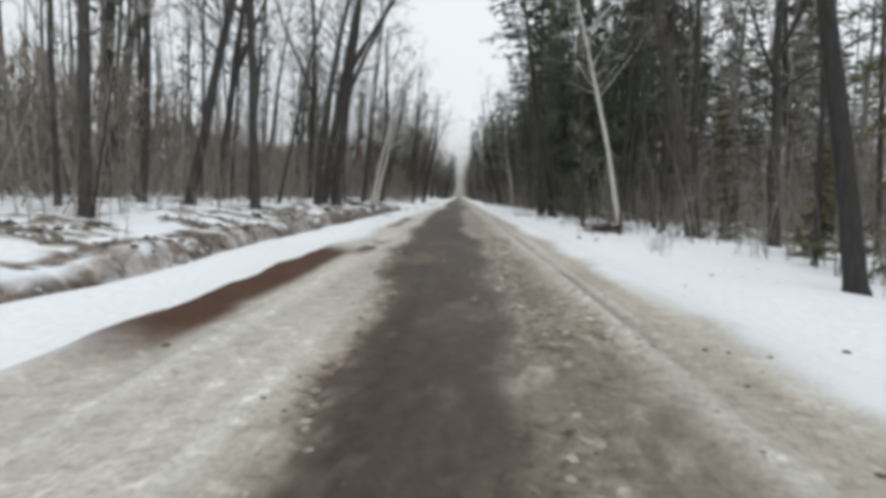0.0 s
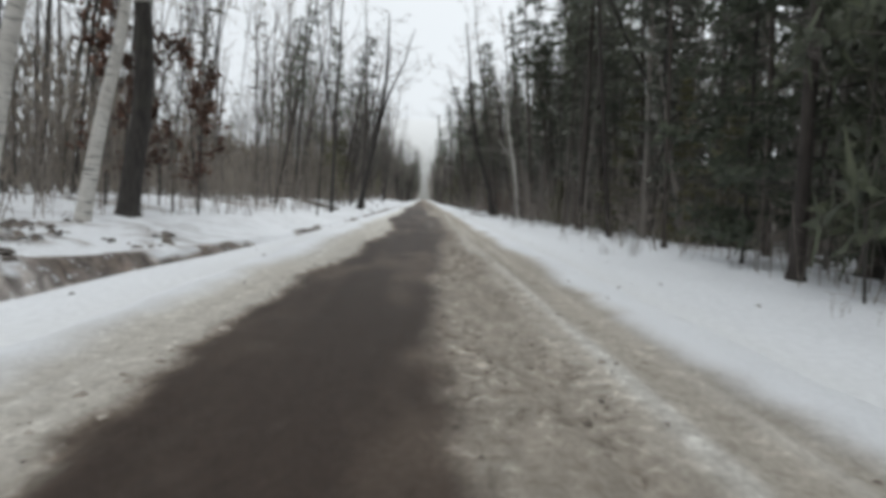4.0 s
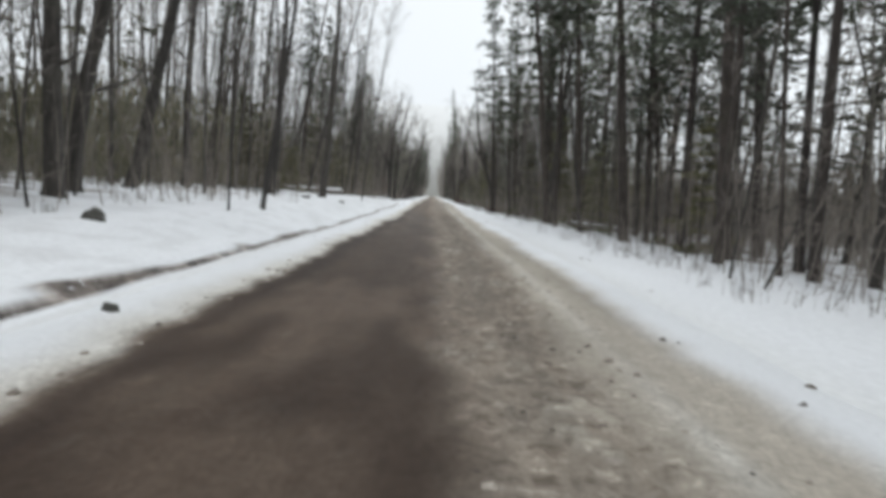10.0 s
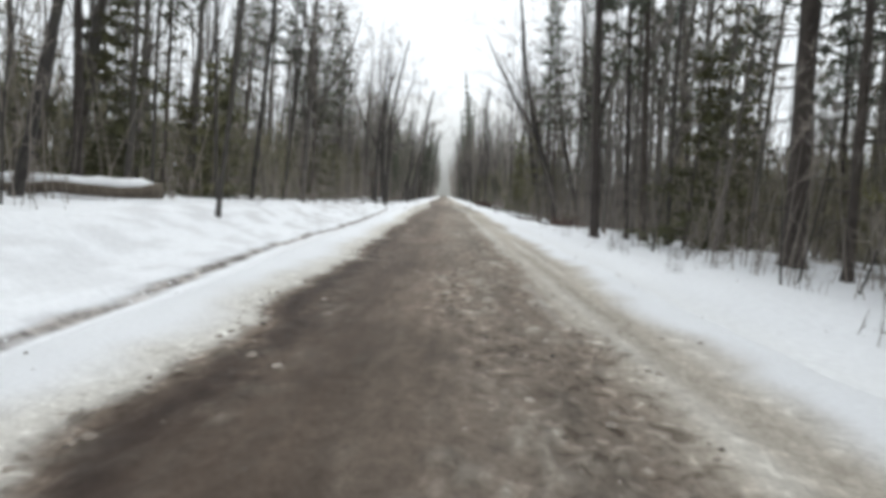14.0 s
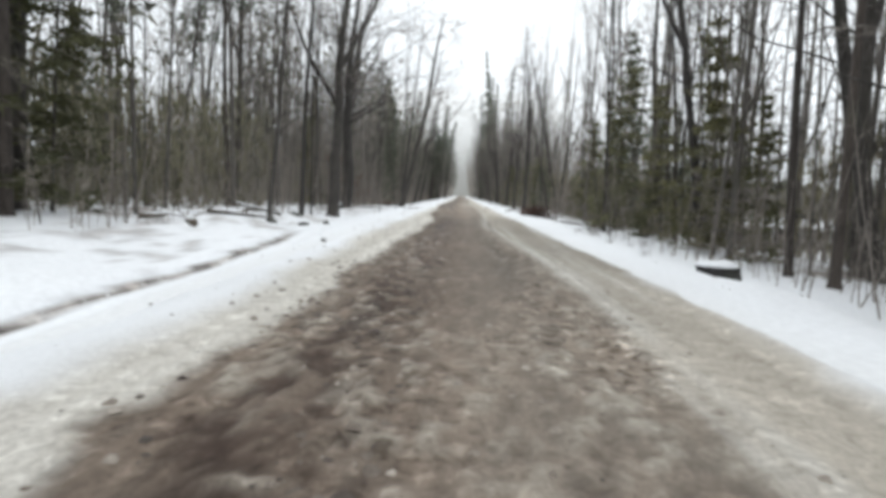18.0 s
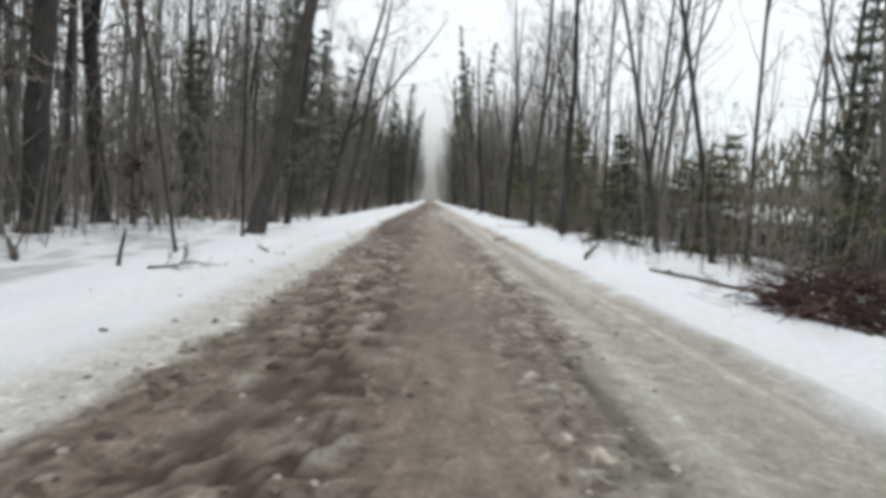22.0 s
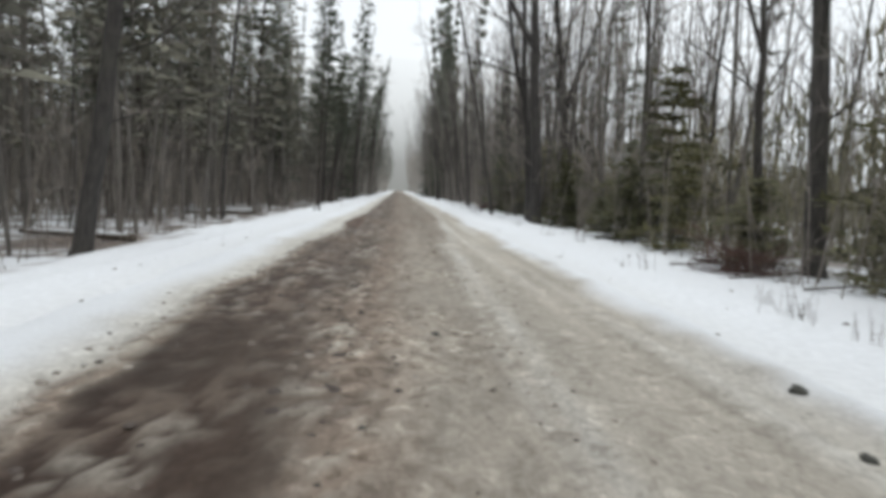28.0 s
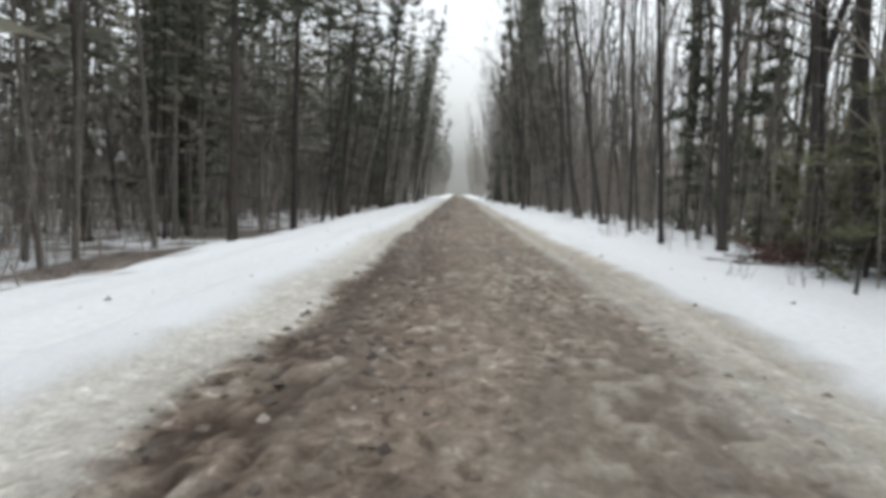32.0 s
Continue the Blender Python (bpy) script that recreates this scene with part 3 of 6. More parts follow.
def land_height(x, y):
    under = smooth(3.35, 2.6, np.abs(x))
    return land(x, y) * (1 - under) - 0.2 * under


ground = grid_object("ground", land_x, land_y, land_height, snow_cover, SNOW)
tagged(ground, "snow covered forest floor with bare leaf litter", "ground", kind="structure")


# ---------------------------------------------------------------- tree kit
class Tubes:
    """Collects tapered tubes and small leaves into one mesh."""

    def __init__(self):
        self.v, self.f = [], []
        self.thick = self

    def tube(self, points, radii, sides):
        base = len(self.v)
        for k, (p, r) in enumerate(zip(points, radii)):
            d = (points[min(k + 1, len(points) - 1)] - points[max(k - 1, 0)]).normalized()
            a = d.orthogonal().normalized() if abs(d.z) < 0.9 else Vector((d.z, 0, -d.x)).normalized()
            b = d.cross(a)
            for s in range(sides):
                w = 2 * math.pi * s / sides
                self.v.append(p + r * (math.cos(w) * a + math.sin(w) * b))
        for k in range(len(points) - 1):
            for s in range(sides):
                i, j = base + k * sides + s, base + k * sides + (s + 1) % sides
                self.f.append((i, j, j + sides, i + sides))
        self.f.append(tuple(base + (len(points) - 1) * sides + s for s in range(sides)))

    def blade(self, p, d, length, width):
        side = d.orthogonal().normalized()
        i = len(self.v)
        self.v += [p - side * width / 2, p + side * width / 2, p + d * length]
        self.f.append((i, i + 1, i + 2))

    def leaflet(self, p, d, size, rng):
        side = d.cross(Vector((rng.uniform(-1, 1), rng.uniform(-1, 1), rng.uniform(-1, 1)))).normalized() * size * 0.32
        i = len(self.v)
        self.v += [p, p + d * size * 0.5 + side, p + d * size, p + d * size * 0.5 - side]
        self.f.append((i, i + 1, i + 2, i + 3))

    def mesh(self, name, mat):
        me = bpy.data.meshes.new(name)
        me.from_pydata([tuple(p) for p in self.v], [], self.f)
        me.polygons.foreach_set("use_smooth", np.ones(len(me.polygons), bool))
        me.materials.append(mat)
        return me


def part(name, data, parent, label=""):
    ob = new(name, data)
    ob.parent = parent
    return tagged(ob, label) if label else ob


def wander(rng, start, way, length, steps, bend, lift=0.0):
    pts, d = [start.copy()], way.normalized()
    for _ in range(steps):
        d = (d + Vector((rng.uniform(-bend, bend), rng.uniform(-bend, bend), rng.uniform(-bend, bend) + lift))).normalized()
        pts.append(pts[-1] + d * length / steps)
    return pts


def sprout(rng, wood, points, radii, level, depth, count, spread, ratio, first=0.25):
    """Side branches, and theirs, along a limb; the finest are single blades."""
    for _ in range(count):
        k = rng.uniform(first, 0.98) * (len(points) - 1)
        i = min(int(k), len(points) - 2)
        p = points[i].lerp(points[i + 1], k - i)
        r = (radii[i] * (1 - k + i) + radii[i + 1] * (k - i)) * rng.uniform(0.2, 0.42)
        d = (points[i + 1] - points[i]).normalized()
        out = d.cross(Vector((rng.uniform(-1, 1), rng.uniform(-1, 1), rng.uniform(-1, 1)))).normalized()
        way = d * math.cos(spread) + out * math.sin(spread)
        total = (points[-1] - points[0]).length
        length = total * ratio * rng.uniform(0.6, 1.2) * (1.15 - 0.6 * k / (len(points) - 1))
        if level == 3:
            wood.blade(p, (way + Vector((0, 0, 0.15))).normalized(), max(length, 0.35), 0.018)
            continue
        steps = 4 if level == 1 else 2
        pts = wander(rng, p, way, length, steps, 0.22, 0.10)
        r = max(r, 0.008)
        rad = [max(r * (1 - 0.85 * s / steps), 0.005) for s in range(steps + 1)]
        (wood.thick if level == 1 else wood).tube(pts, rad, 4 if level == 1 else 3)
        if level < depth:
            sprout(rng, wood, pts, rad, level + 1, depth, (max(3, count // 3) if level == 1 else 8), spread, ratio * 1.3)


def trunk_tube(rng, wood, height, radius, bend=0.035, sides=9, flare=1.5, steps=12):
    pts = wander(rng, Vector((0, 0, -0.4)), Vector((0, 0, 1)), height + 0.4, steps, bend, 0.08)
    drift = pts[-1] / max(pts[-1].z, 0.1)
    pts = [p - Vector((drift.x, drift.y, 0)) * max(p.z, 0) for p in pts]
    rad = []
    for p in pts:
        h = max(p.z, 0) / height
        rad.append(radius * (1 - 0.80 * h) * (1 + (flare - 1) * math.exp(-max(p.z, 0) / 0.28)))
    # extra rings low down for the root flare
    low = pts[0].lerp(pts[1], 0.35)
    lower = pts[0].lerp(pts[1], 0.22)
    pts[1:1] = [lower, low]
    rad[1:1] = [radius * flare * 0.92, radius * 1.08]
    rad[0] = radius * flare * 1.15
    wood.tube(pts, rad, sides)
    return pts[2:], rad[2:]


def thing(name, label, category):
    ob = new(name)
    ob.empty_display_size = 0.3
    return tagged(ob, label, category)


def hardwood(seed, height=19.0, radius=0.16, forks=True, first=0.32, mat=None, label="bare grey-brown hardwood tree standing in snow"):
    rng = random.Random(seed)
    ob = thing("bare_tree", label, "tree")
    stem, crown = Tubes(), Tubes()
    crown.thick = stem
    pts, rad = trunk_tube(rng, stem, height, radius, 0.045)
    if forks:
        k = rng.randint(4, 6)
        d = (pts[k + 1] - pts[k] + Vector((rng.uniform(-0.7, 0.7), rng.uniform(-0.7, 0.7), 0.4))).normalized()
        fork = wander(rng, pts[k], d, height * 0.5, 7, 0.08, 0.10)
        frad = [rad[k] * 0.75 * (1 - 0.8 * s / 7) for s in range(8)]
        stem.tube(fork, frad, 7)
        sprout(rng, crown, fork, frad, 1, 3, 8, 0.8, 0.34, 0.2)
    sprout(rng, crown, pts, rad, 1, 3, 17, 0.85, 0.24, first)
    sprout(rng, crown, pts, rad, 1, 3, 7, 1.1, 0.10, 0.1)
    part("trunk", stem.mesh("trunk", mat or BARK), ob)
    tagged(part("crown", crown.mesh("crown", TWIG), ob), kind="stuff")
    return ob


def tuft(rng, leaves, p, size, count, flat=0.5):
    for _ in range(count):
        d = Vector((rng.uniform(-1, 1), rng.uniform(-1, 1), rng.uniform(-flat, flat + 0.2))).normalized()
        leaves.blade(p + d * size * rng.uniform(0.0, 0.25), d, size * rng.uniform(0.6, 1.1), size * rng.uniform(0.16, 0.34))


def pine(seed, height=22.0, radius=0.19, crown_from=0.42, reach=2.6):
    rng = random.Random(seed)
    ob = thing("pine_tree", "tall dark pine with a bare lower trunk and dead limbs", "tree")
    stem, limbs, leaves = Tubes(), Tubes(), Tubes()
    pts, rad = trunk_tube(rng, stem, height, radius, 0.018)
    h = 2.2
    while h < height * 0.99:
        f = h / height
        k = (len(pts) - 1) * f
        i = min(int(k), len(pts) - 2)
        p = pts[i].lerp(pts[i + 1], k - i)
        live = f > crown_from
        for _ in range(rng.randint(2, 4) if not live else rng.randint(4, 5)):
            w = rng.uniform(0, 6.283)
            span = reach * (1.12 - f) * rng.uniform(1.1, 1.9) if live else rng.uniform(0.5, 1.9)
            way = Vector((math.cos(w), math.sin(w), rng.uniform(-0.15, 0.2)))
            b = wander(rng, p, way, span, 3, 0.14, 0.03 if live else -0.03)
            r0 = max(0.012, 0.03 * (1.2 - f))
            limbs.tube([b[0], b[1], b[3]], [r0, r0 * 0.7, r0 * 0.2], 3)
            if live:
                for _ in range(int(3 + span * 2.2)):
                    q = b[rng.randint(1, 3)] + Vector((rng.uniform(-0.4, 0.4), rng.uniform(-0.4, 0.4), rng.uniform(-0.12, 0.15)))
                    tuft(rng, leaves, q, rng.uniform(0.36, 0.56), 4)
            else:
                for _ in range(4):
                    q = b[rng.randint(1, 3)]
                    limbs.blade(q, (way + Vector((rng.uniform(-1, 1), rng.uniform(-1, 1), rng.uniform(-0.4, 0.3)))).normalized(), span * rng.uniform(0.3, 0.6), 0.014)
        h += rng.uniform(0.55, 0.95)
    part("trunk", stem.mesh("trunk", PINE_BARK), ob)
    tagged(part("crown_wood", limbs.mesh("crown_wood", CLOSE_BARK), ob), kind="stuff")
    tagged(part("needles", leaves.mesh("needles", NEEDLES), ob, "dark green needle crown"), kind="stuff")
    return ob


def young_conifer(seed, height=5.0, mat=None, name="young_hemlock", label="young olive-green conifer with drooping limbs down to the snow", sparse=1.0):
    rng = random.Random(seed)
    ob = thing(name, label, "tree")
    stem, limbs, leaves = Tubes(), Tubes(), Tubes()
    pts, rad = trunk_tube(rng, stem, height, 0.05, 0.03, 6, 1.2, 8)
    h = 0.5
    while h < height * 0.97:
        f = h / height
        k = (len(pts) - 1) * f
        i = min(int(k), len(pts) - 2)
        p = pts[i].lerp(pts[i + 1], k - i)
        for _ in range(rng.randint(3, 5)):
            w = rng.uniform(0, 6.283)
            span = min(height * 0.26, 1.9) * (1.05 - f ** 1.6) * rng.uniform(0.35, 1.3)
            b = wander(rng, p, Vector((math.cos(w), math.sin(w), 0.15)), span, 4, 0.14, -0.07)
            limbs.tube([b[0], b[2], b[4]], [0.012, 0.008, 0.004], 3)
            for _ in range(int((7 + span * 8) * sparse)):
                q = b[rng.randint(1, 4)] + Vector((rng.uniform(-0.25, 0.25), rng.uniform(-0.25, 0.25), rng.uniform(-0.12, 0.06)))
                tuft(rng, leaves, q, rng.uniform(0.23, 0.41), 3, 0.35)
        h += rng.uniform(0.22, 0.36) * (1.0 if height < 6 else 1.5)
    part("trunk", stem.mesh("trunk", BARK), ob)
    tagged(part("crown_wood", limbs.mesh("crown_wood", TWIG), ob), kind="stuff")
    tagged(part("needles", leaves.mesh("needles", mat or OLIVE), ob), kind="stuff")
    return ob


def sapling(seed, height=5.5, radius=0.03, leafy=0):
    rng = random.Random(seed)
    ob = thing("beech_sapling" if leafy else "bare_sapling", "young beech still holding withered brown leaves" if leafy else "thin bare sapling rising from the snow", "sapling")
    stem, crown, leaves = Tubes(), Tubes(), Tubes()
    pts, rad = trunk_tube(rng, stem, height, radius, 0.07, 5, 1.2, 8)
    sprout(rng, crown, pts, rad, 1, 3, 8, 0.75, 0.3, 0.15)
    part("stem", stem.mesh("stem", BARK), ob)
    tagged(part("crown", crown.mesh("crown", TWIG), ob), kind="stuff")
    if leafy:
        for _ in range(leafy):
            q = Vector(crown.v[rng.randrange(len(crown.v))])
            d = Vector((rng.uniform(-1, 1), rng.uniform(-1, 1), rng.uniform(-1.2, 0.2))).normalized()
            leaves.leaflet(q, d, rng.uniform(0.12, 0.20), rng)
        tagged(part("leaves", leaves.mesh("leaves", BROWN_LEAF), ob, "withered red-brown leaves"), kind="stuff")
    return ob


KINDS = {
    "hard": [hardwood(s, 19 + s % 3 * 2, 0.16, s % 3 > 0, 0.25 + 0.04 * (s % 4)) for s in range(1, 9)],
    "pine": [pine(40 + s, 21 + s * 1.5, 0.19, 0.36 + 0.05 * s, 2.4) for s in range(4)],
    "hemlock": [young_conifer(60 + s, 5.0 + 1.2 * s) for s in range(4)],
    "fir": [young_conifer(70 + s, 7.0 + 2 * s, NEEDLES, "hemlock_tree", "dark green hemlock with needles down its whole height", 1.3) for s in range(3)],
    "birch": [hardwood(80 + s, 15, 0.09, False, 0.35, BIRCH, "slender white birch leaning over the snow") for s in range(2)],
    "sap": [sapling(90 + s, 4.5 + s * 0.9) for s in range(5)],
    "beech": [sapling(100 + s, 4.0 + s * 0.8, 0.03, 700) for s in range(3)],
}
RADIUS = {"hard": 0.16, "pine": 0.19, "hemlock": 0.05, "fir": 0.05, "birch": 0.09, "sap": 0.03, "beech": 0.03}
used_spots = [(20.6, 246.2, 5.2)]
first_use = set()
pick = random.Random(7)


def plant(kind, x, y, radius=None, lean=0.0, height=1.0, back=0.0, near=True):
    """A tree on its spot; lean: degrees toward the road, back: degrees along it."""
    source = pick.choice(KINDS[kind])
    wide = (radius / RADIUS[kind]) if radius else pick.uniform(0.8, 1.25)
    if kind == "pine":
        lean = max(-4.0, min(11.0, lean))
    toward = lean if x < 0 else -lean
    m = pose(x, y, ground_at(x, y) - 0.03, -back, toward, 0) @ pose(0, 0, 0, 0, 0, pick.uniform(0, 360))
    if kind in ("hard", "pine", "birch"):
        tall = height * pick.uniform(0.9, 1.12)
    else:
        wide = min(wide, 1.15)
        tall = height * (wide if radius else 1.0)
    m = m @ Matrix.Diagonal((wide, wide, tall, 1))
    if source.name in first_use:
        ob = copy_thing(source, m)
    else:
        first_use.add(source.name)
        source.matrix_basis = m
        ob = source
    ob["group"] = {"hard": "roadside hardwoods", "pine": "roadside pines", "birch": "birches"}.get(kind, "undergrowth")
    used_spots.append((x, y, 1.3 if kind in ("hard", "pine") else 0.5))
    return ob


def free_spot(x, y, gap=1.0):
    return all((x - a) ** 2 + (y - b) ** 2 > (max(gap, r)) ** 2 for a, b, r in used_spots)

# ---------------------------------------------------------------- roadside trees: kind, x, y, trunk radius, lean toward the road
for kind, x, y, r, lean in (
    ("hard", 6.7, 8.8, 0.17, 9),
    ("hard", 8.8, 13.0, 0.07, 2),
    ("hard", -9.6, 13.2, 0.16, 0),
    ("sap", -9.4, 13.2, 0.05, 13),
    ("hard", -11.9, 15.2, 0.09, 1),
    ("hard", -12.1, 19.6, 0.28, 2),
    ("hard", -11.1, 21.2, 0.22, 10),
    ("hard", 6.7, 21.8, 0.14, 0),
    ("hard", 9.9, 22.0, 0.25, 9),
    ("hard", -8.8, 22.4, 0.20, 0),
    ("birch", 7.5, 24.2, 0.12, 13),
    ("hard", 9.4, 24.5, 0.08, -2),
    ("pine", 6.9, 29.0, 0.11, 3),
    ("hard", 11.2, 30.2, 0.22, 10),
    ("hard", -10.6, 30.5, 0.18, 13),
    ("hard", -14.6, 31.8, 0.26, 9),
):
    plant(kind, x, y, r, lean)
for kind, x, y, r, lean in (
    ("hard", -8.8, 32.4, 0.25, 9),
    ("hard", -9.5, 36.3, 0.26, 10),
    ("hard", -8.8, 37.4, 0.20, 7),
    ("pine", 12.1, 37.8, 0.13, 0),
    ("pine", 6.7, 40.7, 0.06, 1),
    ("pine", 6.7, 41.7, 0.07, -2),
    ("pine", 6.7, 43.5, 0.23, 2),
    ("pine", 7.9, 44.5, 0.28, 10),
    ("pine", 12.7, 46.8, 0.18, 9),
    ("hard", -8.9, 47.8, 0.18, 5),
    ("birch", 12.8, 48.0, 0.13, -5),
    ("hard", -12.1, 49.4, 0.12, 3),
    ("hard", -11.1, 50.3, 0.12, 3),
    ("hard", -9.2, 50.3, 0.12, 5),
    ("hard", -14.8, 51.0, 0.26, 1),
    ("birch", -8.8, 52.8, 0.14, 13),
):
    plant(kind, x, y, r, lean)
for kind, x, y, r, lean in (
    ("pine", 8.4, 53.4, 0.27, 2),
    ("sap", -15.6, 54.2, 0.09, 10),
    ("pine", 12.3, 55.8, 0.20, 5),
    ("birch", -8.8, 56.0, 0.14, 13),
    ("hard", -8.8, 58.0, 0.19, 2),
    ("hard", -6.7, 75.5, 0.12, 3),
    ("hard", -7.4, 84.5, 0.13, 2),
    ("pine", 18.4, 85.6, 0.15, 7),
    ("pine", 14.5, 86.8, 0.23, 13),
    ("pine", 17.8, 88.2, 0.20, 4),
    ("pine", 10.1, 90.3, 0.09, 5),
    ("pine", 14.6, 91.9, 0.20, 4),
    ("hard", 13.6, 92.4, 0.12, 11),
    ("pine", 13.8, 94.1, 0.28, 9),
    ("pine", 10.1, 94.4, 0.12, 7),
    ("birch", 9.9, 96.5, 0.18, 7),
):
    plant(kind, x, y, r, lean)
for kind, x, y, r, lean in (
    ("hard", -6.7, 97.2, 0.23, 7),
    ("hard", 8.3, 100.5, 0.12, 9),
    ("hard", -6.7, 100.8, 0.11, -1),
    ("hard", 7.9, 100.9, 0.18, 11),
    ("hard", -8.3, 102.3, 0.06, -1),
    ("hard", 11.7, 104.7, 0.12, 9),
    ("hard", 12.3, 104.9, 0.08, 2),
    ("hard", 11.6, 107.9, 0.28, 11),
    ("pine", 17.7, 110.7, 0.12, 4),
    ("pine", 10.0, 112.9, 0.13, 5),
    ("pine", -12.4, 118.2, 0.28, -2),
    ("hard", -10.7, 119.7, 0.22, 13),
    ("pine", 10.5, 122.2, 0.24, 4),
    ("pine", 10.1, 123.0, 0.06, 6),
    ("hard", -10.9, 123.8, 0.19, 3),
    ("hard", -6.9, 126.4, 0.08, 1),
):
    plant(kind, x, y, r, lean)
for kind, x, y, r, lean in (
    ("pine", 11.0, 127.6, 0.19, 5),
    ("hard", -6.7, 129.4, 0.09, 7),
    ("hard", -12.9, 131.1, 0.26, 13),
    ("pine", 10.2, 135.5, 0.23, 6),
    ("hard", 8.6, 137.9, 0.09, 9),
    ("pine", 13.6, 138.1, 0.16, 1),
    ("pine", 13.3, 138.3, 0.27, 8),
    ("pine", 17.2, 139.0, 0.26, 4),
    ("pine", 13.0, 139.3, 0.13, 5),
    ("hard", -15.0, 140.7, 0.24, 3),
    ("hard", -10.8, 142.4, 0.09, 1),
    ("hard", -11.9, 142.7, 0.14, 0),
    ("hard", -10.6, 143.2, 0.17, 2),
    ("pine", 9.0, 145.9, 0.13, 3),
    ("pine", 10.9, 146.2, 0.20, 6),
    ("hard", -7.9, 146.3, 0.17, 2),
):
    plant(kind, x, y, r, lean)
for kind, x, y, r, lean in (
    ("hard", -11.2, 146.8, 0.11, -2),
    ("pine", 8.7, 147.3, 0.19, 8),
    ("hard", 12.9, 147.8, 0.10, 0),
    ("hard", 9.5, 150.6, 0.21, -3),
    ("pine", 10.9, 156.8, 0.09, 3),
    ("hard", -11.6, 157.2, 0.15, 13),
    ("hard", -6.7, 158.6, 0.13, 6),
    ("pine", 11.2, 159.5, 0.28, 4),
    ("hard", -9.5, 160.1, 0.12, 2),
    ("hard", -9.8, 165.7, 0.21, -2),
    ("pine", 6.7, 165.9, 0.16, 4),
    ("hard", 11.0, 166.4, 0.18, -1),
    ("pine", 9.5, 167.6, 0.12, 4),
    ("hard", -18.0, 168.1, 0.18, 10),
    ("pine", 8.9, 168.1, 0.18, 4),
    ("hard", -10.4, 171.5, 0.25, 6),
):
    plant(kind, x, y, r, lean)
for kind, x, y, r, lean in (
    ("hard", 11.7, 183.6, 0.21, 3),
    ("hard", 9.6, 186.4, 0.18, 13),
    ("hard", -11.8, 186.7, 0.16, 3),
    ("hard", 14.2, 187.1, 0.28, 11),
    ("pine", 13.0, 189.0, 0.12, 2),
    ("pine", 10.5, 193.5, 0.12, 2),
    ("hard", -14.3, 195.1, 0.28, 3),
    ("pine", 10.6, 195.7, 0.11, 3),
    ("hard", 14.2, 196.6, 0.26, 13),
    ("hard", 14.2, 197.6, 0.13, 2),
    ("hard", -7.6, 199.4, 0.18, 4),
    ("hard", 11.0, 202.7, 0.16, 9),
    ("hard", 10.4, 203.2, 0.07, 5),
    ("hard", -8.1, 205.3, 0.12, 3),
    ("hard", 11.4, 206.7, 0.11, 6),
    ("hard", -8.2, 207.4, 0.13, 0),
):
    plant(kind, x, y, r, lean)
for kind, x, y, r, lean in (
    ("pine", -13.0, 207.7, 0.28, -1),
    ("hard", -7.1, 207.9, 0.24, 6),
    ("hard", 8.5, 209.7, 0.07, 2),
    ("hard", 12.0, 211.7, 0.18, 4),
    ("hard", 11.5, 219.8, 0.28, 3),
    ("hard", -11.6, 220.1, 0.11, 1),
    ("hard", -9.6, 221.7, 0.28, 3),
    ("hard", 11.4, 222.0, 0.13, 8),
    ("hard", 14.2, 224.5, 0.28, 5),
    ("hard", -5.9, 226.5, 0.08, -8),
    ("hard", -11.8, 230.1, 0.27, 9),
    ("hard", -5.9, 230.9, 0.03, 0),
    ("hard", 9.8, 231.7, 0.18, 13),
    ("hard", -6.1, 232.6, 0.21, 11),
    ("hard", 12.9, 234.8, 0.18, 1),
    ("hard", 9.4, 235.1, 0.07, 13),
):
    plant(kind, x, y, r, lean)
for kind, x, y, r, lean in (
    ("hard", -13.7, 236.4, 0.28, -2),
    ("hard", 19.8, 238.7, 0.12, -1),
    ("hard", -7.0, 240.1, 0.15, 5),
    ("hard", 9.7, 242.7, 0.21, 1),
    ("hard", 8.1, 245.4, 0.18, 3),
    ("hard", 7.4, 251.4, 0.12, -1),
    ("hard", -9.1, 254.1, 0.12, 5),
    ("hard", -13.8, 254.9, 0.26, 1),
    ("hard", -17.0, 254.9, 0.26, -3),
    ("hard", -6.9, 256.3, 0.16, 11),
    ("hard", 12.3, 257.2, 0.16, 4),
    ("hard", -12.4, 257.2, 0.12, 2),
    ("hard", 10.6, 260.5, 0.19, 3),
    ("hard", -9.4, 261.6, 0.23, 13),
    ("hard", 9.7, 261.7, 0.12, 10),
    ("hard", 7.6, 264.8, 0.14, 1),
):
    plant(kind, x, y, r, lean)
for kind, x, y, r, lean in (
    ("hard", -8.1, 271.4, 0.16, 12),
    ("hard", 11.0, 275.5, 0.18, 3),
    ("hard", -7.6, 276.1, 0.16, 9),
    ("hard", 11.2, 286.3, 0.28, 2),
    ("hard", 7.9, 292.1, 0.25, 4),
    ("pine", -16.3, 294.0, 0.14, -5),
    ("hard", -10.1, 294.0, 0.21, 5),
    ("hard", 8.2, 294.5, 0.20, 5),
    ("pine", -14.4, 294.6, 0.12, -4),
    ("pine", -16.6, 296.0, 0.17, -1),
    ("hard", 12.4, 299.4, 0.24, 8),
    ("hard", 7.0, 301.3, 0.09, 12),
    ("hard", 12.3, 303.0, 0.14, 7),
    ("hard", 10.8, 304.5, 0.18, 2),
    ("pine", -17.1, 306.1, 0.18, -1),
    ("pine", -15.7, 307.6, 0.13, 0),
):
    plant(kind, x, y, r, lean)
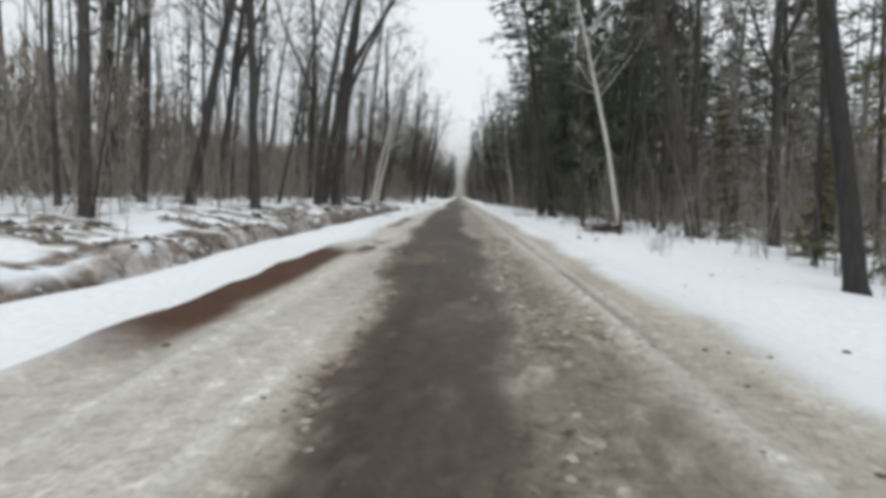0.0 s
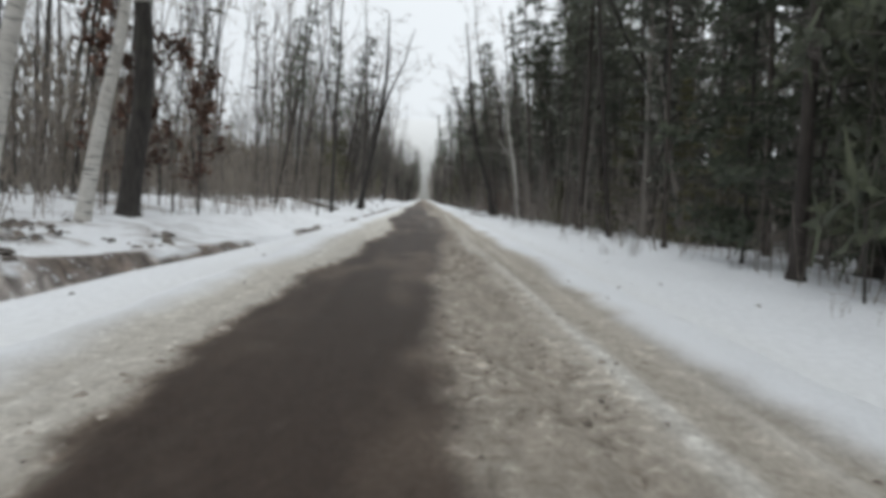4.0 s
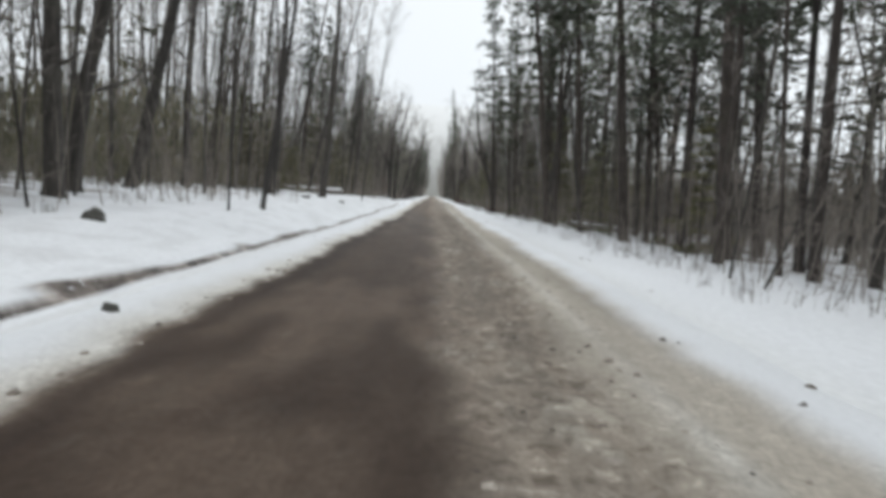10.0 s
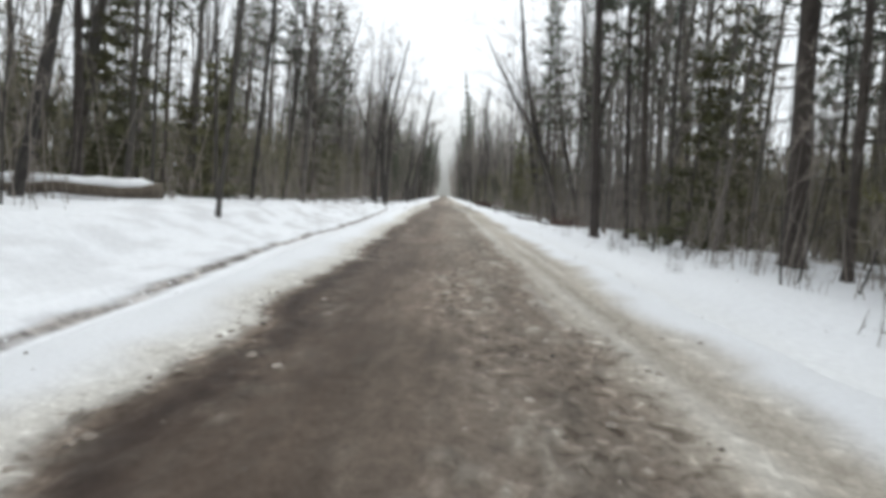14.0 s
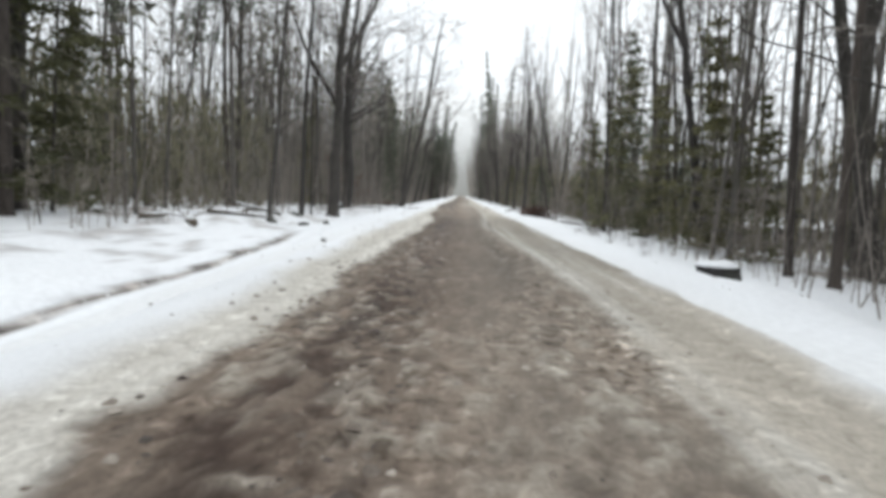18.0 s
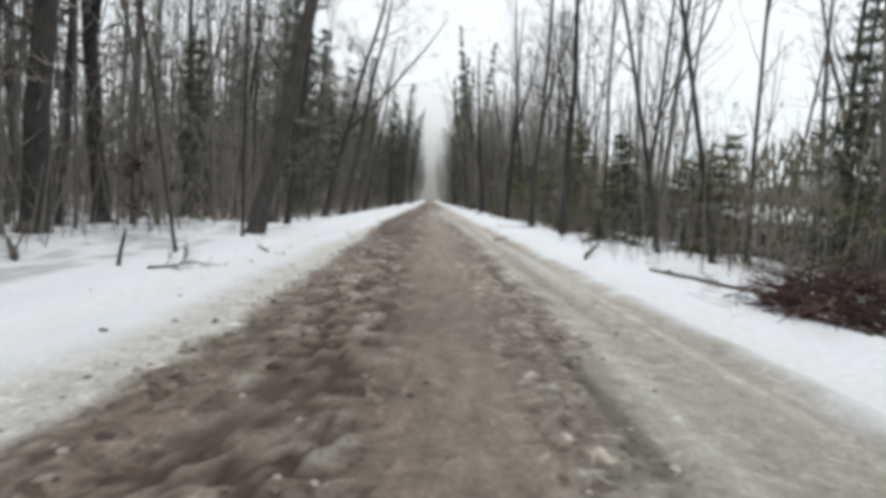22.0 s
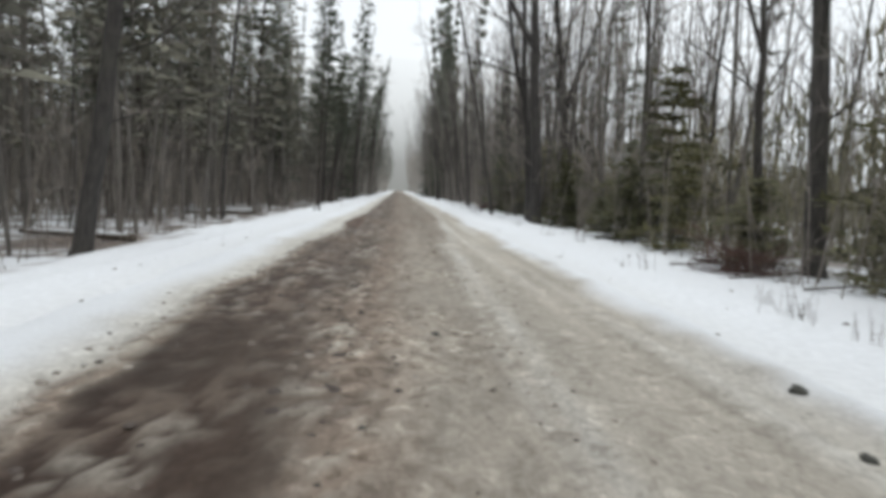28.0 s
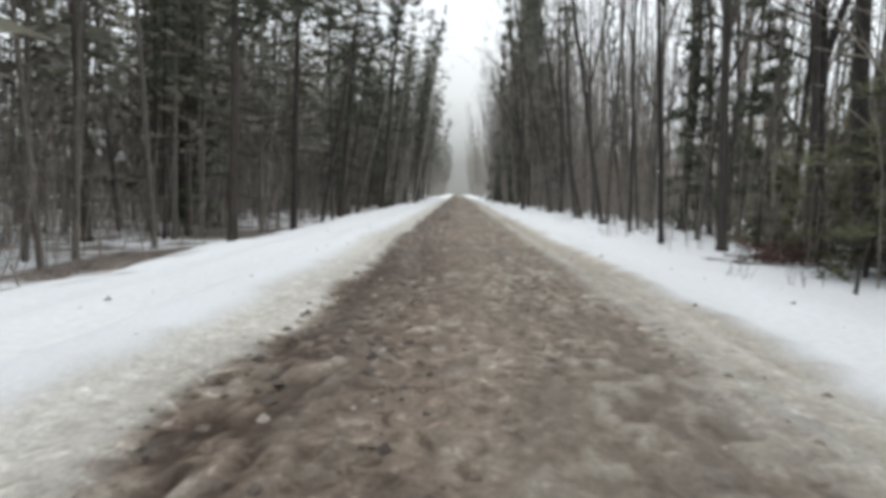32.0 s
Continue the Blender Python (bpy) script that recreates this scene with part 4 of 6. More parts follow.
for kind, x, y, r, lean in (
    ("hard", 12.0, 312.0, 0.26, 3),
    ("hard", 10.7, 312.7, 0.08, 2),
    ("hard", 8.4, 313.1, 0.11, 6),
    ("pine", -7.6, 313.9, 0.25, 1),
    ("hard", 7.2, 314.9, 0.18, 5),
    ("pine", -14.6, 316.6, 0.12, -1),
    ("pine", -13.4, 319.3, 0.20, 2),
    ("pine", -8.5, 323.4, 0.14, 1),
    ("hard", 12.6, 326.1, 0.14, 2),
):
    plant(kind, x, y, r, lean)


# ---------------------------------------------------------------- undergrowth with its own place
def grove(kind, count, x0, x1, y0, y1, seed, low=0.6, high=1.2, tall=1.0):
    rng = random.Random(seed)
    for _ in range(count):
        x, y = rng.uniform(x0, x1), rng.uniform(y0, y1)
        if free_spot(x, y, 0.6):
            plant(kind, x, y, RADIUS[kind] * rng.uniform(low, high), rng.gauss(0, 4), tall * rng.uniform(0.9, 1.35), rng.gauss(0, 4))


for row in (
    ("fir", 14, 8.5, 15, 40, 60, 1, 0.9, 1.15, 1.6), ("hemlock", 6, 8, 13, 2, 26, 2), ("hemlock", 5, 9, 15, 62, 100, 3),
    ("beech", 50, 8.0, 13, 105.5, 112.5, 4, 0.9, 1.2, 0.5), ("beech", 5, 8.5, 13, 92, 106, 40, 0.4, 0.7), ("hemlock", 4, -15, -11, 108, 120, 5), ("hemlock", 10, -18, -11.5, 138, 170, 6, 0.6, 1.2, 0.8),
    ("hemlock", 9, 10, 16, 196, 218, 7, 0.6, 1.1), ("fir", 2, 11.5, 16, 218, 230, 8, 0.6, 0.9, 0.7), ("hemlock", 10, 9, 16, 206, 226, 80), ("hemlock", 14, -17, -10.5, 165, 230, 9),
    ("hemlock", 20, 8.9, 16, 222, 258, 10, 0.6, 1.2, 0.62), ("hemlock", 9, 8.6, 15, 248, 268, 11, 0.6, 1.2, 0.7), ("hemlock", 46, 8.4, 14, 268, 316, 12, 0.6, 1.2, 0.52),
    ("fir", 2, 11, 15, 312, 330, 13, 0.6, 1.0), ("beech", 7, -12, -9, 60, 68, 14, 0.9, 1.1, 2.2), ("beech", 5, -15, -10.5, 222, 236, 15),
    ("beech", 6, -15, -10, 244, 262, 16, 0.5, 0.9), ("beech", 5, 8.5, 13, 300, 318, 17, 0.5, 0.9), ("fir", 6, -18, -10, 230, 262, 18, 0.6, 1.0),
    ("fir", 3, 12, 15.5, 213, 222, 22, 0.8, 1.1, 0.8), ("fir", 1, 9.2, 9.4, 238.4, 238.6, 23, 0.8, 0.9, 0.36),
    ("hemlock", 8, 9, 15, 120, 180, 19), ("fir", 18, 7.6, 14.0, 370, 404, 20, 1.7, 2.3, 1.9), ("fir", 6, -20, -9, 318, 370, 21),
):
    grove(*row)

# ---------------------------------------------------------------- woods beside the road
wild = random.Random(11)
PINE_SHARE_L = [(0, 0.10), (60, 0.2), (140, 0.12), (190, 0.15), (196, 0.4), (212, 0.4), (220, 0.1), (262, 0.1), (278, 0.7), (330, 0.8)]
PINE_SHARE_R = [(0, 0.35), (25, 0.4), (36, 0.85), (60, 0.85), (70, 0.6), (150, 0.5), (176, 0.5), (188, 0.15), (200, 0.05), (262, 0.05), (330, 0.06)]
for _ in range(330):
    side = wild.choice((-1, 1))
    y = wild.uniform(-4, 400)
    x = side * (11.5 + 13 * wild.random() ** 1.1)
    if y > 318:
        x = side * (5.6 + 10 * wild.random() ** 1.3)
    if not free_spot(x, y, 1.4):
        continue
    share = along(y, PINE_SHARE_L if side < 0 else PINE_SHARE_R)
    kind = "pine" if wild.random() < share else "hard"
    plant(kind, x, y, wild.uniform(0.07, 0.18), wild.gauss(5.0 if side < 0 else 3.5, 3.0), wild.uniform(0.75, 1.1), wild.gauss(0, 2.0))
for k in range(44):
    side = 1 if k % 2 else -1
    y = wild.uniform(326, 420)
    x = side * wild.uniform(8.2, 11.0)
    if free_spot(x, y, 1.2):
        piney = wild.random() < (0.7 if y > 300 and side < 0 else 0.12)
        plant("pine" if piney else "hard", x, y, wild.uniform(0.07, 0.12), wild.uniform(5, 15), wild.uniform(1.0, 1.2), wild.gauss(0, 2))
for _ in range(70):
    x, y = wild.uniform(9.5, 15.5), wild.uniform(24, 178)
    if free_spot(x, y, 1.5):
        plant("pine" if wild.random() < 0.75 else "hard", x, y, wild.uniform(0.08, 0.16), wild.gauss(3.5, 2.5), wild.uniform(0.8, 1.05), wild.gauss(0, 2))
for _ in range(12):
    x, y = -wild.uniform(12, 18), wild.uniform(112, 216)
    if free_spot(x, y, 1.5):
        plant("pine", x, y, wild.uniform(0.10, 0.18), wild.gauss(3.5, 2.5), wild.uniform(0.7, 0.95), wild.gauss(0, 2))
for _ in range(260):
    side = wild.choice((-1, 1))
    y = wild.uniform(0, 330)
    x = side * (wild.uniform(7.6, 15) if side > 0 else wild.uniform(9.0, 15))
    if not free_spot(x, y, 0.7):
        continue
    plant("sap", x, y, wild.uniform(0.015, 0.035), wild.gauss(0, 5), 1.0, wild.gauss(0, 5))
for some in KINDS.values():
    for ob in some:
        if ob.name not in first_use:
            for o in (*ob.children_recursive, ob):
                bpy.data.objects.remove(o)

mass = np.random.default_rng(5)


class Mass:
    """Very many sticks and blades, laid out as arrays."""

    def __init__(self):
        self.v, self.f3, self.f4, self.n = [], [], [], 0

    def sticks(self, a, b, ra, rb, sides=3):
        d = b - a
        d = d / np.linalg.norm(d, axis=1)[:, None]
        u = np.cross(d, np.where(np.abs(d[:, 2:]) > 0.8, (1.0, 0, 0), (0, 0, 1.0)))
        u = u / np.linalg.norm(u, axis=1)[:, None]
        w = np.cross(d, u)
        k = np.arange(sides) * 2 * np.pi / sides
        ring = np.cos(k)[None, :, None] * u[:, None] + np.sin(k)[None, :, None] * w[:, None]
        lo, hi = a[:, None] + ring * np.reshape(ra, (-1, 1, 1)), b[:, None] + ring * np.reshape(rb, (-1, 1, 1))
        self.v.append(np.concatenate([lo, hi], 1).reshape(-1, 3))
        i = self.n + np.arange(len(a))[:, None] * 2 * sides + np.arange(sides)
        j = self.n + np.arange(len(a))[:, None] * 2 * sides + (np.arange(sides) + 1) % sides
        self.f4.append(np.stack([i, j, j + sides, i + sides], -1).reshape(-1, 4))
        self.n += len(a) * 2 * sides

    def blades(self, p, d, width):
        side = np.cross(d, mass.normal(size=d.shape))
        side = side / np.linalg.norm(side, axis=1)[:, None] * np.reshape(width, (-1, 1)) / 2
        self.v.append(np.stack([p - side, p + side, p + d], 1).reshape(-1, 3))
        self.f3.append(self.n + np.arange(len(p) * 3).reshape(-1, 3))
        self.n += len(p) * 3

    def mesh(self, name, mat):
        me = bpy.data.meshes.new(name)
        v = np.concatenate(self.v)
        me.vertices.add(len(v))
        me.vertices.foreach_set("co", v.ravel())
        quads = np.concatenate(self.f4) if self.f4 else np.zeros((0, 4), int)
        tris = np.concatenate(self.f3) if self.f3 else np.zeros((0, 3), int)
        loops = np.concatenate([quads.ravel(), tris.ravel()]).astype(np.int32)
        me.loops.add(len(loops))
        me.loops.foreach_set("vertex_index", loops)
        me.polygons.add(len(quads) + len(tris))
        starts = np.concatenate([np.arange(len(quads)) * 4, len(quads) * 4 + np.arange(len(tris)) * 3])
        me.polygons.foreach_set("loop_start", starts.astype(np.int32))
        me.update(calc_edges=True)
        me.materials.append(mat)
        return me


def far_woods(name, side, count, x0, x1, y0, y1, share, label, tufts=2, low=0.33, per_tree=62, hide=None, lean=0.4):
    """Woodland too deep to count: trunks, branches and twigs."""
    wood, leaf_mass = Mass(), Mass()
    x = side * (x0 + (x1 - x0) * mass.random(count) ** 1.1)
    y = mass.uniform(y0, y1, count)
    open_ground = (x > 15) & (x < 54) & (y > 206) & (y < 290) & (mass.random(count) < 0.6)
    open_ground = open_ground | ((np.abs(x - 20.6) < 4.6) & (np.abs(y - 246.2) < 5.2))
    x = np.where(open_ground, x + 42, x)
    tall, r = mass.uniform(13, 24, count), mass.uniform(0.05, 0.16, count)
    foot = np.stack([x, y, land(x, y) - 0.2], -1)
    top = foot + np.stack([mass.normal(-side * lean, 0.9, count), mass.normal(0, 0.9, count), tall], -1)
    mid = (foot + top) / 2 + mass.normal(0, 0.2, (count, 3)) * (1, 1, 0)
    poles = Mass()
    poles.sticks(foot, mid, r, r * 0.65, 5)
    poles.sticks(mid, top, r * 0.65, r * 0.12, 4)
    piney = mass.random(count) < along(y, share)
    bare = np.flatnonzero(~piney)
    for fork in range(3):
        f = mass.uniform(0.25, 0.85, len(bare))[:, None]
        p = foot[bare] + (mid - foot)[bare] * f if fork == 0 else mid[bare] + (top - mid)[bare] * f * 0.7
        w = mass.uniform(0, 2 * np.pi, len(bare))
        d = np.stack([np.cos(w) * 0.42, np.sin(w) * 0.42, np.full(len(bare), 1.0)], -1) * mass.uniform(2.5, 6.0, (len(bare), 1))
        knee = p + d * 0.5 + mass.normal(0, 0.15, p.shape)
        poles.sticks(p, knee, r[bare] * 0.5, r[bare] * 0.34, 4)
        poles.sticks(knee, p + d * (1, 1, 1.15), r[bare] * 0.34, 0.012, 3)
    for per, thin in ((11, False), (per_tree, True)):
        i = np.repeat(np.arange(count), per)
        f = mass.uniform(0.12, 0.99, len(i))[:, None]
        p = np.where(f < 0.5, foot[i] + (mid - foot)[i] * f * 2, mid[i] + (top - mid)[i] * (f * 2 - 1))
        w = mass.uniform(0, 2 * np.pi, len(i))
        rise = np.where(piney[i], mass.uniform(-0.1, 0.3, len(i)), mass.uniform(0.2, 1.5, len(i)))
        way = np.stack([np.cos(w), np.sin(w), rise], -1)
        span = mass.uniform(0.8, 2.8, len(i))[:, None] * (1.2 - f)
        if thin:
            start = p + way * span * mass.uniform(0.0, 1.0, (len(i), 1))
            wood.blades(start, (way + mass.normal(0, 0.6, way.shape)) * mass.uniform(0.4, 0.9, (len(i), 1)), 0.030)
            crown = piney[i] & (f[:, 0] > low)
            q = start[crown]
            for _ in range(tufts):
                d = mass.normal(0, 1, q.shape) * (0.45, 0.45, 0.16)
                leaf_mass.blades(q + d * 0.3, d, mass.uniform(0.16, 0.4, len(q)))
        else:
            wood.sticks(p, p + way * span, 0.028, 0.01)
    ob = tagged(new(name, wood.mesh(name, TWIG)), label, "woodland", kind="stuff")
    # trunks and needles here wear the colours paled for haze
    tagged(part("trunk", poles.mesh("trunk", hide or HAZED_BARK), ob), kind="stuff")
    tagged(part("needles", leaf_mass.mesh("needles", HAZED_NEEDLES), ob), kind="stuff")


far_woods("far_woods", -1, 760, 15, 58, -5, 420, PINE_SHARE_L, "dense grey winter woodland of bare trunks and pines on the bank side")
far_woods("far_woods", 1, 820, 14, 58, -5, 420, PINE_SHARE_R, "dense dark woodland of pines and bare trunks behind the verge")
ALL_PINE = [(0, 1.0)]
far_woods("pine_stand", -1, 440, 9.6, 44, 274, 400, ALL_PINE, "dense dark pine plantation with bare lower trunks", 4, 0.27, 44, HALF_HAZED_BARK)
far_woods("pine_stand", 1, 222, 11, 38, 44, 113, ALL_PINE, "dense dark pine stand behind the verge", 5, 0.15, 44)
far_woods("far_woods", 1, 150, 7.6, 24, 290, 390, [(0, 0.0)], "bare hardwoods crowding the verge", 2, 0.33, 80, HALF_HAZED_BARK)
far_woods("far_woods", 1, 55, 9, 24, 172, 212, [(0, 0.12)], "bare trunks and a few pines crowding the verge", 2, 0.33, 70, HALF_HAZED_BARK)
far_woods("far_woods", -1, 70, 11, 30, 222, 262, [(0, 0.1)], "bare hardwoods crowding the bank", 2, 0.33, 80, HALF_HAZED_BARK)
far_woods("far_woods", 1, 300, 10, 26, 70, 420, PINE_SHARE_R, "bare trunks and pines standing close behind the verge", 2, 0.33, 80, HALF_HAZED_BARK)
far_woods("far_woods", -1, 120, 11, 26, 60, 240, PINE_SHARE_L, "bare trunks standing close behind the bank", 2, 0.33, 80, HALF_HAZED_BARK)
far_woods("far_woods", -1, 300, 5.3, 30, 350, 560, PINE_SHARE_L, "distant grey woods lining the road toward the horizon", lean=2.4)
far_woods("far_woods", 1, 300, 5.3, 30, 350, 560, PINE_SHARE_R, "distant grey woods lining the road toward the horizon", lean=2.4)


def thicket(side, count, x0, x1):
    wood = Mass()
    x = side * (x0 + (x1 - x0) * mass.random(count) ** 1.3)
    y = mass.uniform(-4, 400, count)
    z = land(x, y) - 0.05
    tall = mass.uniform(0.8, 5.5, count) * mass.uniform(0.6, 1, count)
    foot = np.stack([x, y, z], -1)
    top = foot + np.stack([mass.normal(0, 0.16, count) * tall, mass.normal(0, 0.16, count) * tall, tall], -1)
    r = 0.005 + 0.004 * tall
    mid = (foot + top) / 2 + mass.normal(0, 0.06, (count, 3))
    wood.sticks(foot, mid, r, r * 0.7)
    wood.sticks(mid, top, r * 0.7, r * 0.25)
    i = np.repeat(np.arange(count), 7)
    f = mass.uniform(0.15, 1, len(i))[:, None]
    p = foot[i] + (top - foot)[i] * f
    d = mass.normal(0, 1, p.shape) * (0.5, 0.5, 0.35) + (0, 0, 0.3)
    wood.blades(p, d * mass.uniform(0.3, 1.0, (len(i), 1)), 0.02)
    return tagged(new("thicket", wood.mesh("thicket", TWIG)), "tangled thicket of bare brown twigs under the trees", "undergrowth", kind="stuff")


def understory(side, count, x0, x1, y0, y1, top, mat, label):
    """Brush and young growth standing so thick that no stem can be told apart."""
    brush = Mass()
    y = mass.uniform(y0, y1, count)
    x = side * (x0 + 1.6 * (fbm(y * 0.11, y * 0, 171 + side) - 0.5) * 4 + (x1 - x0) * mass.random(count))
    tall = top * (0.45 + 1.1 * fbm(x * 0.12, y * 0.09, 173 + side)) * (0.75 + 0.5 * fbm(x * 0.8, y * 0.6, 175 + side))
    foot = land(x, y)
    up = tall * mass.random(count) ** 0.85
    d = mass.normal(0, 1, (count, 3)) * (0.22, 0.22, 0.25) + (0, 0, 0.9)
    d = d * mass.uniform(0.5, 1.25, (count, 1))
    brush.blades(np.stack([x, y, foot + up - 0.2], -1), d, mass.uniform(0.05, 0.15, count))
    return tagged(new("understory", brush.mesh("understory", mat)), label, "undergrowth", kind="stuff")


understory(-1, 34000, 14, 27, -4, 112, 5.2, HAZED_BRUSH, "dense grey-brown brush filling the woods behind the bank")
understory(-1, 34000, 13.5, 26, 112, 216, 5.4, HAZED_OLIVE_BRUSH, "dense olive-brown brush filling the woods behind the bank")
understory(-1, 40000, 14, 28, 216, 420, 6.0, HAZED_BRUSH, "dense grey-brown brush filling the woods behind the bank")
understory(1, 26000, 18, 30, 20, 150, 4.6, HAZED_BRUSH, "grey-brown brush between the pine trunks behind the verge")
understory(1, 17000, 14, 26, 150, 206, 4.8, HAZED_OLIVE_BRUSH, "dense olive-brown brush behind the verge")
understory(1, 24000, 12.5, 24, 226, 330, 5.2, HAZED_OLIVE_BRUSH, "dense olive-brown brush behind the verge")
understory(1, 14000, 11, 24, 330, 430, 6.0, HAZED_BRUSH, "dense grey-brown brush behind the verge")
thicket(-1, 9500, 9.0, 36)
thicket(1, 11000, 7.8, 36)


# ---------------------------------------------------------------- the depth of the forest, far off on both sides
def build_deep(n, l, bsdf):
    stems = noise_node(n, l, 1.6, 5, 0.6, (1.6, 1.6, 0.14))
    broad = noise_node(n, l, 0.12, 3)
    c = ramp_node(n, l, stems.outputs[0], [(0.32, (0.10, 0.092, 0.080)), (0.68, (0.25, 0.23, 0.21))]).outputs[0]
    l.new(mix_node(n, l, c, (0.13, 0.135, 0.095), ramp_node(n, l, broad.outputs[0], [(0.45, (0, 0, 0)), (0.7, (0.7, 0.7, 0.7))]).outputs[0]), bsdf.inputs["Base Color"])
    bsdf.inputs["Roughness"].default_value = 0.95
    bump_node(n, l, stems.outputs[0], bsdf, 1.0, 0.4)


DEEP = material("deep_forest", build_deep)
for side in (-1, 1):
    ys, zs = np.arange(-120.0, 760.0, 0.8), np.linspace(0, 1, 7)
    U, V = np.meshgrid(ys, zs)
    top = 3.5 + 5.0 * fbm(U * 0.06, U * 0, 120 + side) + 5.0 * (fbm(U * 0.7, U * 0, 125 + side) - 0.4)
    X = side * (64 + 3.5 * (fbm(U * 0.25, V * 3, 130 + side) - 0.5) + 4 * V)
    Z = -3.0 + V * (top + 3.0)
    me = bpy.data.meshes.new("backdrop")
    me.vertices.add(U.size)
    me.vertices.foreach_set("co", np.stack([X, U, Z], -1).ravel())
    i = (np.arange(len(zs) - 1)[:, None] * len(ys) + np.arange(len(ys) - 1)).ravel()
    loops = np.stack([i, i + 1, i + len(ys) + 1, i + len(ys)], -1).ravel().astype(np.int32)
    me.loops.add(len(loops))
    me.loops.foreach_set("vertex_index", loops)
    me.polygons.add(len(i))
    me.polygons.foreach_set("loop_start", np.arange(0, len(loops), 4, dtype=np.int32))
    me.update(calc_edges=True)
    me.materials.append(DEEP)
    tagged(new("backdrop", me), "distant grey-brown mass of forest seen between the trunks", "woodland", kind="structure")


# ---------------------------------------------------------------- glowing sheet painted as pale haze where the road runs out of sight
def build_haze_glow(n, l, bsdf):
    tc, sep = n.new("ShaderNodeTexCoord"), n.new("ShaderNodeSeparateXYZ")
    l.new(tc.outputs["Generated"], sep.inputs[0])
    # haze painted as emission: grey at the foot, paling to sky brightness
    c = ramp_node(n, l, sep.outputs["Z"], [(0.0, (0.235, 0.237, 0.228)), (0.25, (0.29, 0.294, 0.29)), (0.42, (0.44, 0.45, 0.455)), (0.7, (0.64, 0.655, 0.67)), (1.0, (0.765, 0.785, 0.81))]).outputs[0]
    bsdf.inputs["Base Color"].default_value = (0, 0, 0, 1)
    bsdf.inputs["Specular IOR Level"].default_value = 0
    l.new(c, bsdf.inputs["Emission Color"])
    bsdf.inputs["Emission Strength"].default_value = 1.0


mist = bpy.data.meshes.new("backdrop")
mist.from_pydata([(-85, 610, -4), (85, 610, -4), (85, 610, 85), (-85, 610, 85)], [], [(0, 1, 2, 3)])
mist.materials.append(material("painted_haze_glow", build_haze_glow))
tagged(new("backdrop", mist), "glowing sheet painted with pale grey haze where the road meets the sky", "mist", kind="structure")

# ---------------------------------------------------------------- logs, stones and litter beside the road
def solid(name, bm, mat, parent=None, label=""):
    me = bpy.data.meshes.new(name)
    bm.to_mesh(me)
    bm.free()
    me.materials.append(mat)
    ob = new(name, me)
    if parent:
        ob.parent = parent
    return tagged(ob, label) if label else ob


def snow_strip(a, b, r, rng):
    """A lumpy cap of snow along the top of a log."""
    caps = Tubes()
    n = 14
    pts = [a.lerp(b, k / n) + Vector((0, 0, r * 0.72 + rng.uniform(-0.02, 0.03))) for k in range(n + 1)]
    caps.tube(pts, [r * (0.25 if k in (0, n) else rng.uniform(0.6, 0.85)) for k in range(n + 1)], 8)
    return caps


def fallen_log(a, b, radius, seed, snowy=True, label="fallen log lying on the snow bank with snow along its top", name="fallen_log", stubs=3):
    rng = random.Random(seed)
    a, b = Vector(a), Vector(b)
    ob = thing(name, label, "log")
    wood = Tubes()
    n = 10
    pts = [a.lerp(b, k / n) + Vector((rng.uniform(-1, 1), rng.uniform(-1, 1), rng.uniform(-1, 1))) * radius * 0.18 for k in range(n + 1)]
    wood.tube(pts, [radius * (1 - 0.35 * k / n) * rng.uniform(0.93, 1.07) for k in range(n + 1)], 10)
    wood.f.append(tuple(reversed(range(0, 10))))
    part("log", wood.mesh("log", DEAD), ob)
    for _ in range(stubs):
        stub = Tubes()
        p = a.lerp(b, rng.uniform(0.1, 0.9))
        d = Vector((rng.uniform(-1, 1), rng.uniform(-0.6, 0.6), rng.uniform(0.1, 0.8)))
        stub.tube(wander(rng, p, d, rng.uniform(0.3, 0.9), 3, 0.2), [radius * 0.28, radius * 0.22, radius * 0.16, radius * 0.08], 5)
        part("limb", stub.mesh("limb", DEAD), ob)
    if snowy:
        part("snow_cap", snow_strip(a.lerp(b, 0.03), b.lerp(a, 0.05), radius, rng).mesh("snow_cap", PLAIN_SNOW), ob, "white snow lying along the top")
    return ob


def build_plain_snow(n, l, bsdf):
    fine = noise_node(n, l, 8.0, 5, 0.6)
    l.new(ramp_node(n, l, fine.outputs[0], [(0.3, (0.74, 0.76, 0.79)), (0.7, (0.85, 0.86, 0.88))]).outputs[0], bsdf.inputs["Base Color"])
    bsdf.inputs["Roughness"].default_value = 0.8
    bump_node(n, l, fine.outputs[0], bsdf, 0.5, 0.03)


def build_stone(n, l, bsdf):
    fine, broad = noise_node(n, l, 14.0, 6, 0.65), noise_node(n, l, 2.5, 3)
    c = ramp_node(n, l, fine.outputs[0], [(0.3, (0.045, 0.041, 0.039)), (0.7, (0.13, 0.122, 0.115))]).outputs[0]
    l.new(mix_node(n, l, c, (0.055, 0.06, 0.048), broad.outputs[0]), bsdf.inputs["Base Color"])
    bsdf.inputs["Roughness"].default_value = 0.85
    bump_node(n, l, fine.outputs[0], bsdf, 0.8, 0.03)


PLAIN_SNOW = material("lying_snow", build_plain_snow)
STONE = material("dark_stone", build_stone)


